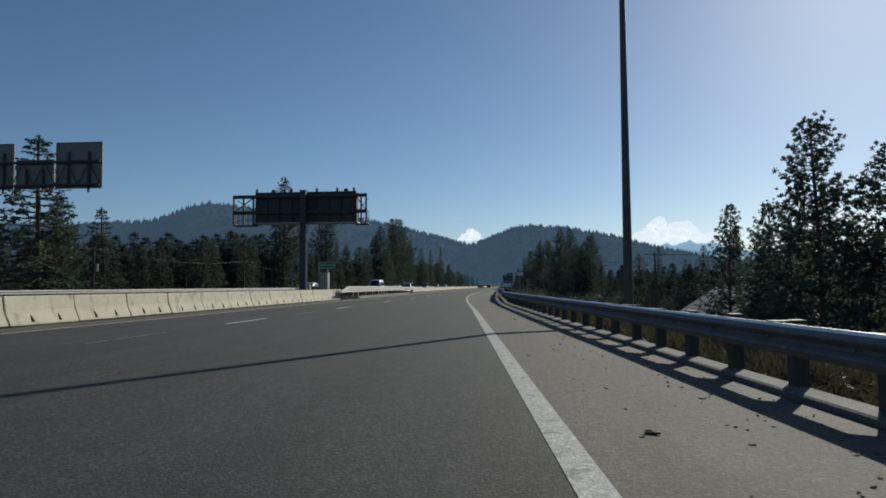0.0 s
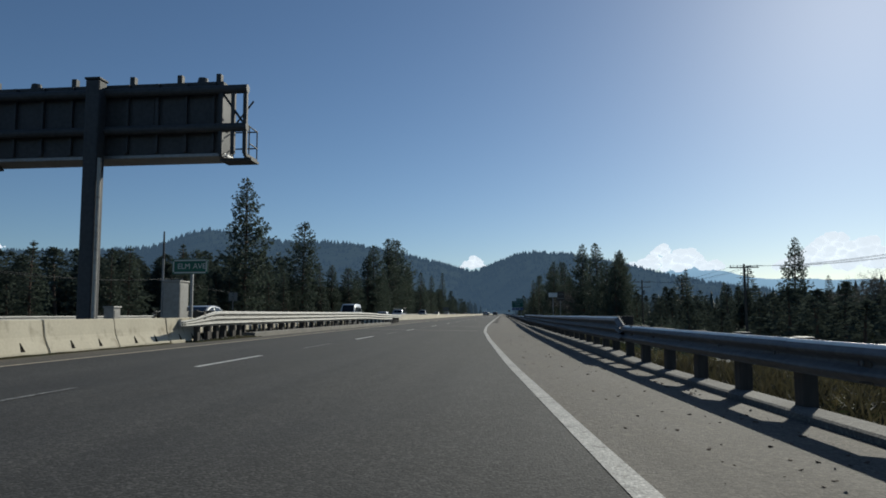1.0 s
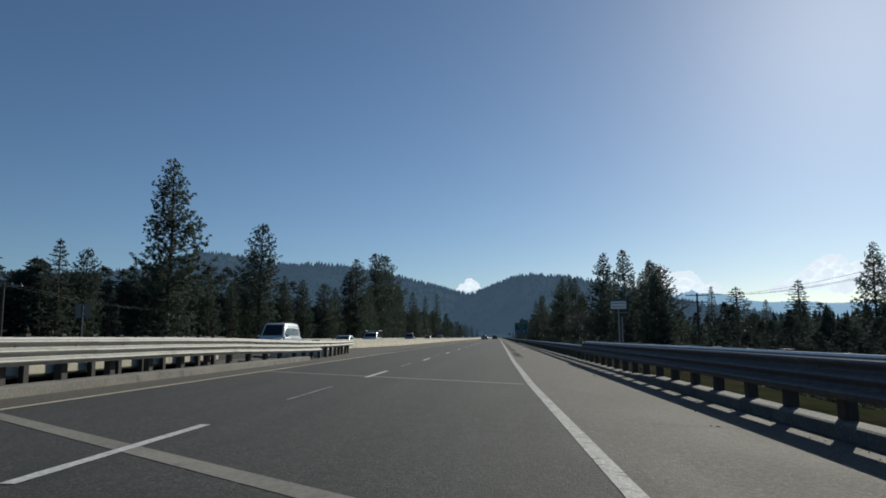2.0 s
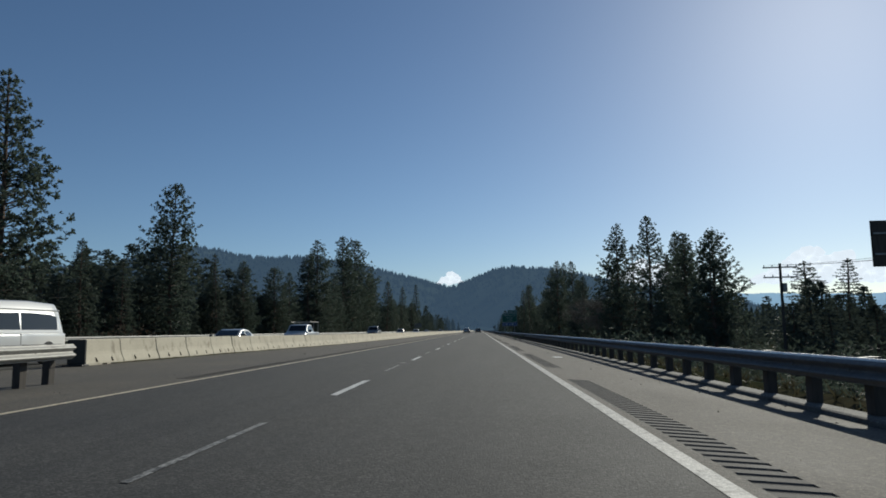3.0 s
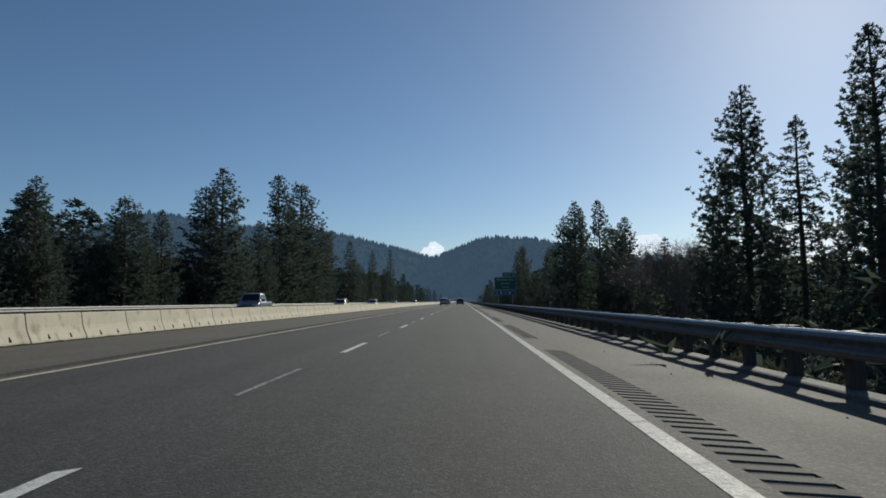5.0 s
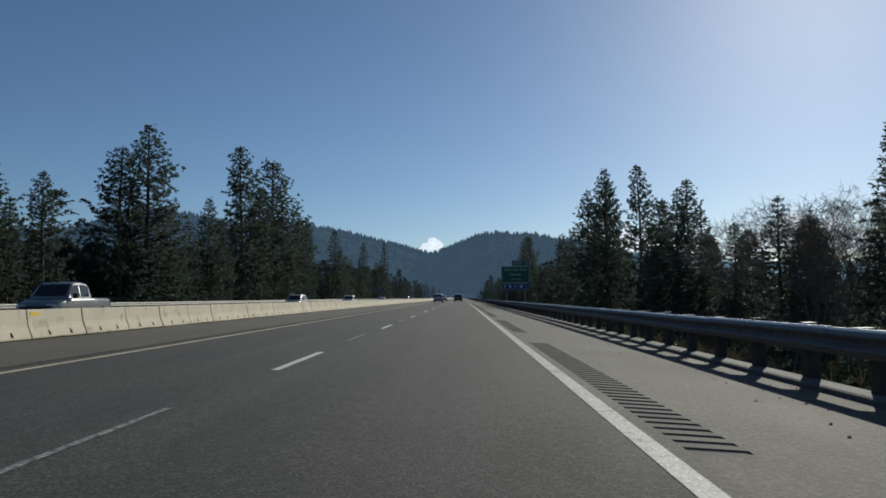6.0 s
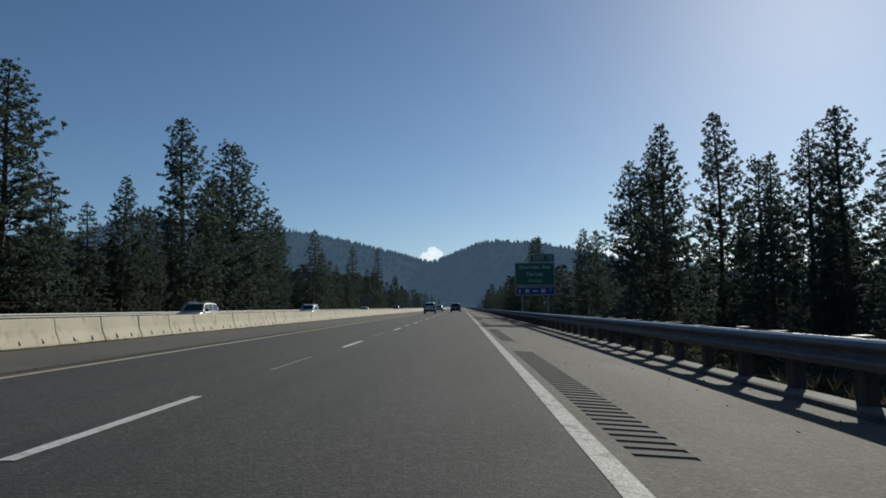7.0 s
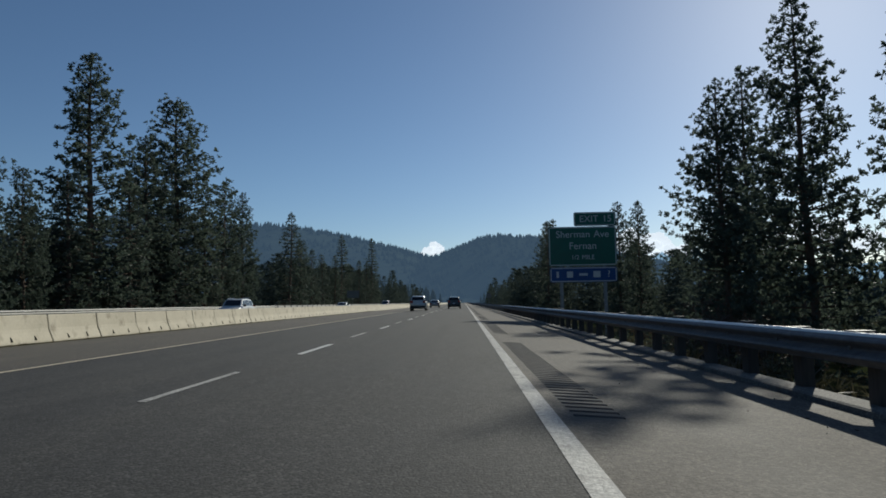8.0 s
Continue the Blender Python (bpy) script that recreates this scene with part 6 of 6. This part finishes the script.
vehicle("suv", "white sport utility car on the opposite carriageway", "suv", WHITE_CAR, -16.5, 290.5, 180, OPP)
vehicle("sedan", "white saloon car far off on the opposite carriageway", "sedan", WHITE_CAR, -18.2, 352, 180, OPP)
vehicle("suv", "grey sport utility car far off on the opposite carriageway", "suv", GREY_CAR, -14.8, 388, 180, OPP)


# ---- small things on the ground ----
def dry_grass():
    rg = np.random.default_rng(14)
    pts = []
    for k in range(5000):
        y = rg.uniform(-12, 50) if k % 6 else rg.uniform(84, 250)
        x = RAIL(y) + rg.uniform(0.9, 9.0) ** 1.0
        pts.append((x, y, terrain(x, y) + 0.02))
    pts = np.array(pts)
    v, f = blades(pts, np.tile((0, 0, 1.3), (len(pts), 1)), rg, 8, 0.24, 0.006)
    return tagged(new("dry_grass", mesh_np("dry_grass", v, f, GRASS_DRY)), "tufts of dry grass on the bank beyond the guardrail", "grass", kind="stuff")


dry_grass()


def weeds():
    """Low green and brown growth along the back of the guardrail and down the bank."""
    rg = np.random.default_rng(15)
    y = np.concatenate((rg.uniform(-12, 44, 2600), rg.uniform(84, 290, 900)))
    x = np.array([RAIL(v) for v in y]) + 0.75 + np.abs(rg.normal(size=len(y))) * 1.6
    pts = np.array([(a, b, (terrain(a, b) if a > RAIL(b) + 1.3 else -0.4) + 0.04) for a, b in zip(x, y)])
    v, f = blades(pts, np.tile((0, 0, 0.9), (len(pts), 1)), rg, 8, 0.32, 0.018)
    return tagged(new("weeds", mesh_np("weeds", v, f, WEEDS)), "green and brown weeds along the back of the guardrail", "weeds", kind="stuff")


weeds()


def debris():
    rg = np.random.default_rng(21)
    bm = bmesh.new()
    for k in range(1200):
        y = rg.uniform(-6, 245)
        x = RAIL(y) - abs(rg.normal()) * 0.55 - 0.1 if k % 4 else BARRIER(y if not 48 < y < 110 else 30) + 0.4 + abs(rg.normal()) * 0.5
        if x < EDGE(y) + 0.15 and x > 0:
            continue
        r = rg.uniform(0.004, 0.014)
        m = Matrix.Translation((x, y, level(x, y) + r * 0.35)) @ Euler(rg.uniform(0, 6, 3)).to_matrix().to_4x4() @ Matrix.Diagonal((r * 1.5, r, r * 0.6, 1))
        bmesh.ops.create_icosphere(bm, subdivisions=1, radius=1.0, matrix=m)
    return tagged(mesh_ob("gravel", bm, CURB), "scattered gravel and grit on the shoulder", "gravel", kind="stuff")


debris()


def leaf_litter():
    """Dark bits of bark and leaves blown against the guardrail."""
    rg = np.random.default_rng(27)
    bm = bmesh.new()
    for k in range(900):
        y = rg.uniform(-6, 240) if k % 3 == 0 else rg.uniform(-4, 60)
        x = RAIL(y) - 0.35 - abs(rg.normal()) * 0.8
        if x < EDGE(y) + 0.2:
            continue
        r = 0.005 + 0.017 * rg.random() ** 2
        m = Matrix.Translation((x, y, level(x, y) + 0.004)) @ Euler((rg.uniform(-0.4, 0.4), rg.uniform(-0.4, 0.4), rg.uniform(0, 6))).to_matrix().to_4x4() @ Matrix.Diagonal((r * 1.8, r, r * 0.35, 1))
        bmesh.ops.create_icosphere(bm, subdivisions=1, radius=1.0, matrix=m)
    return tagged(mesh_ob("leaf_litter", bm, BARK), "dark bits of bark and leaves on the shoulder", "litter", kind="stuff")


leaf_litter()
sheet = thing("paper_sheet", "flat pale sheet of card lying on the shoulder", "litter", at=pose(5.08, 114.5, level(5.08, 114.5) + 0.004, 0, 0, 4))
bm = bmesh.new()
loft(bm, [[(-0.17, yy, 0.003 + 0.004 * math.sin(7 * yy)), (0.0, yy, 0.006), (0.17, yy, 0.003 + 0.005 * math.sin(5 * yy + 1)), (0.17, yy, 0.0), (-0.17, yy, 0.0)] for yy in np.linspace(-0.42, 0.42, 8)])
part("card", bm, DASH_PAINT, sheet)
for k, (x, y) in enumerate(((7.9, 1.4), (7.35, 17.6), (6.3, 47.0), (5.2, 119.0), (-6.0, 138.3), (-5.6, 119.0), (5.6, 232.0))):
    d = thing("road_litter", "scrap of dark tyre rubber lying on the shoulder", "litter", "scraps on the shoulder", pose(x, y, level(x, y) + 0.004, 0, 0, 40 * k))
    bm = bmesh.new()
    loft(bm, [[(0.1 * u - 0.05, -0.018 + 0.012 * math.sin(9 * u + k), 0.0), (0.1 * u - 0.05, 0.022, 0.004), (0.1 * u - 0.05, 0.018, 0.016 + 0.012 * math.sin(5 * u)), (0.1 * u - 0.05, -0.016, 0.014)] for u in np.linspace(0, 1, 6)])
    part("scrap", bm, RUBBER, d)
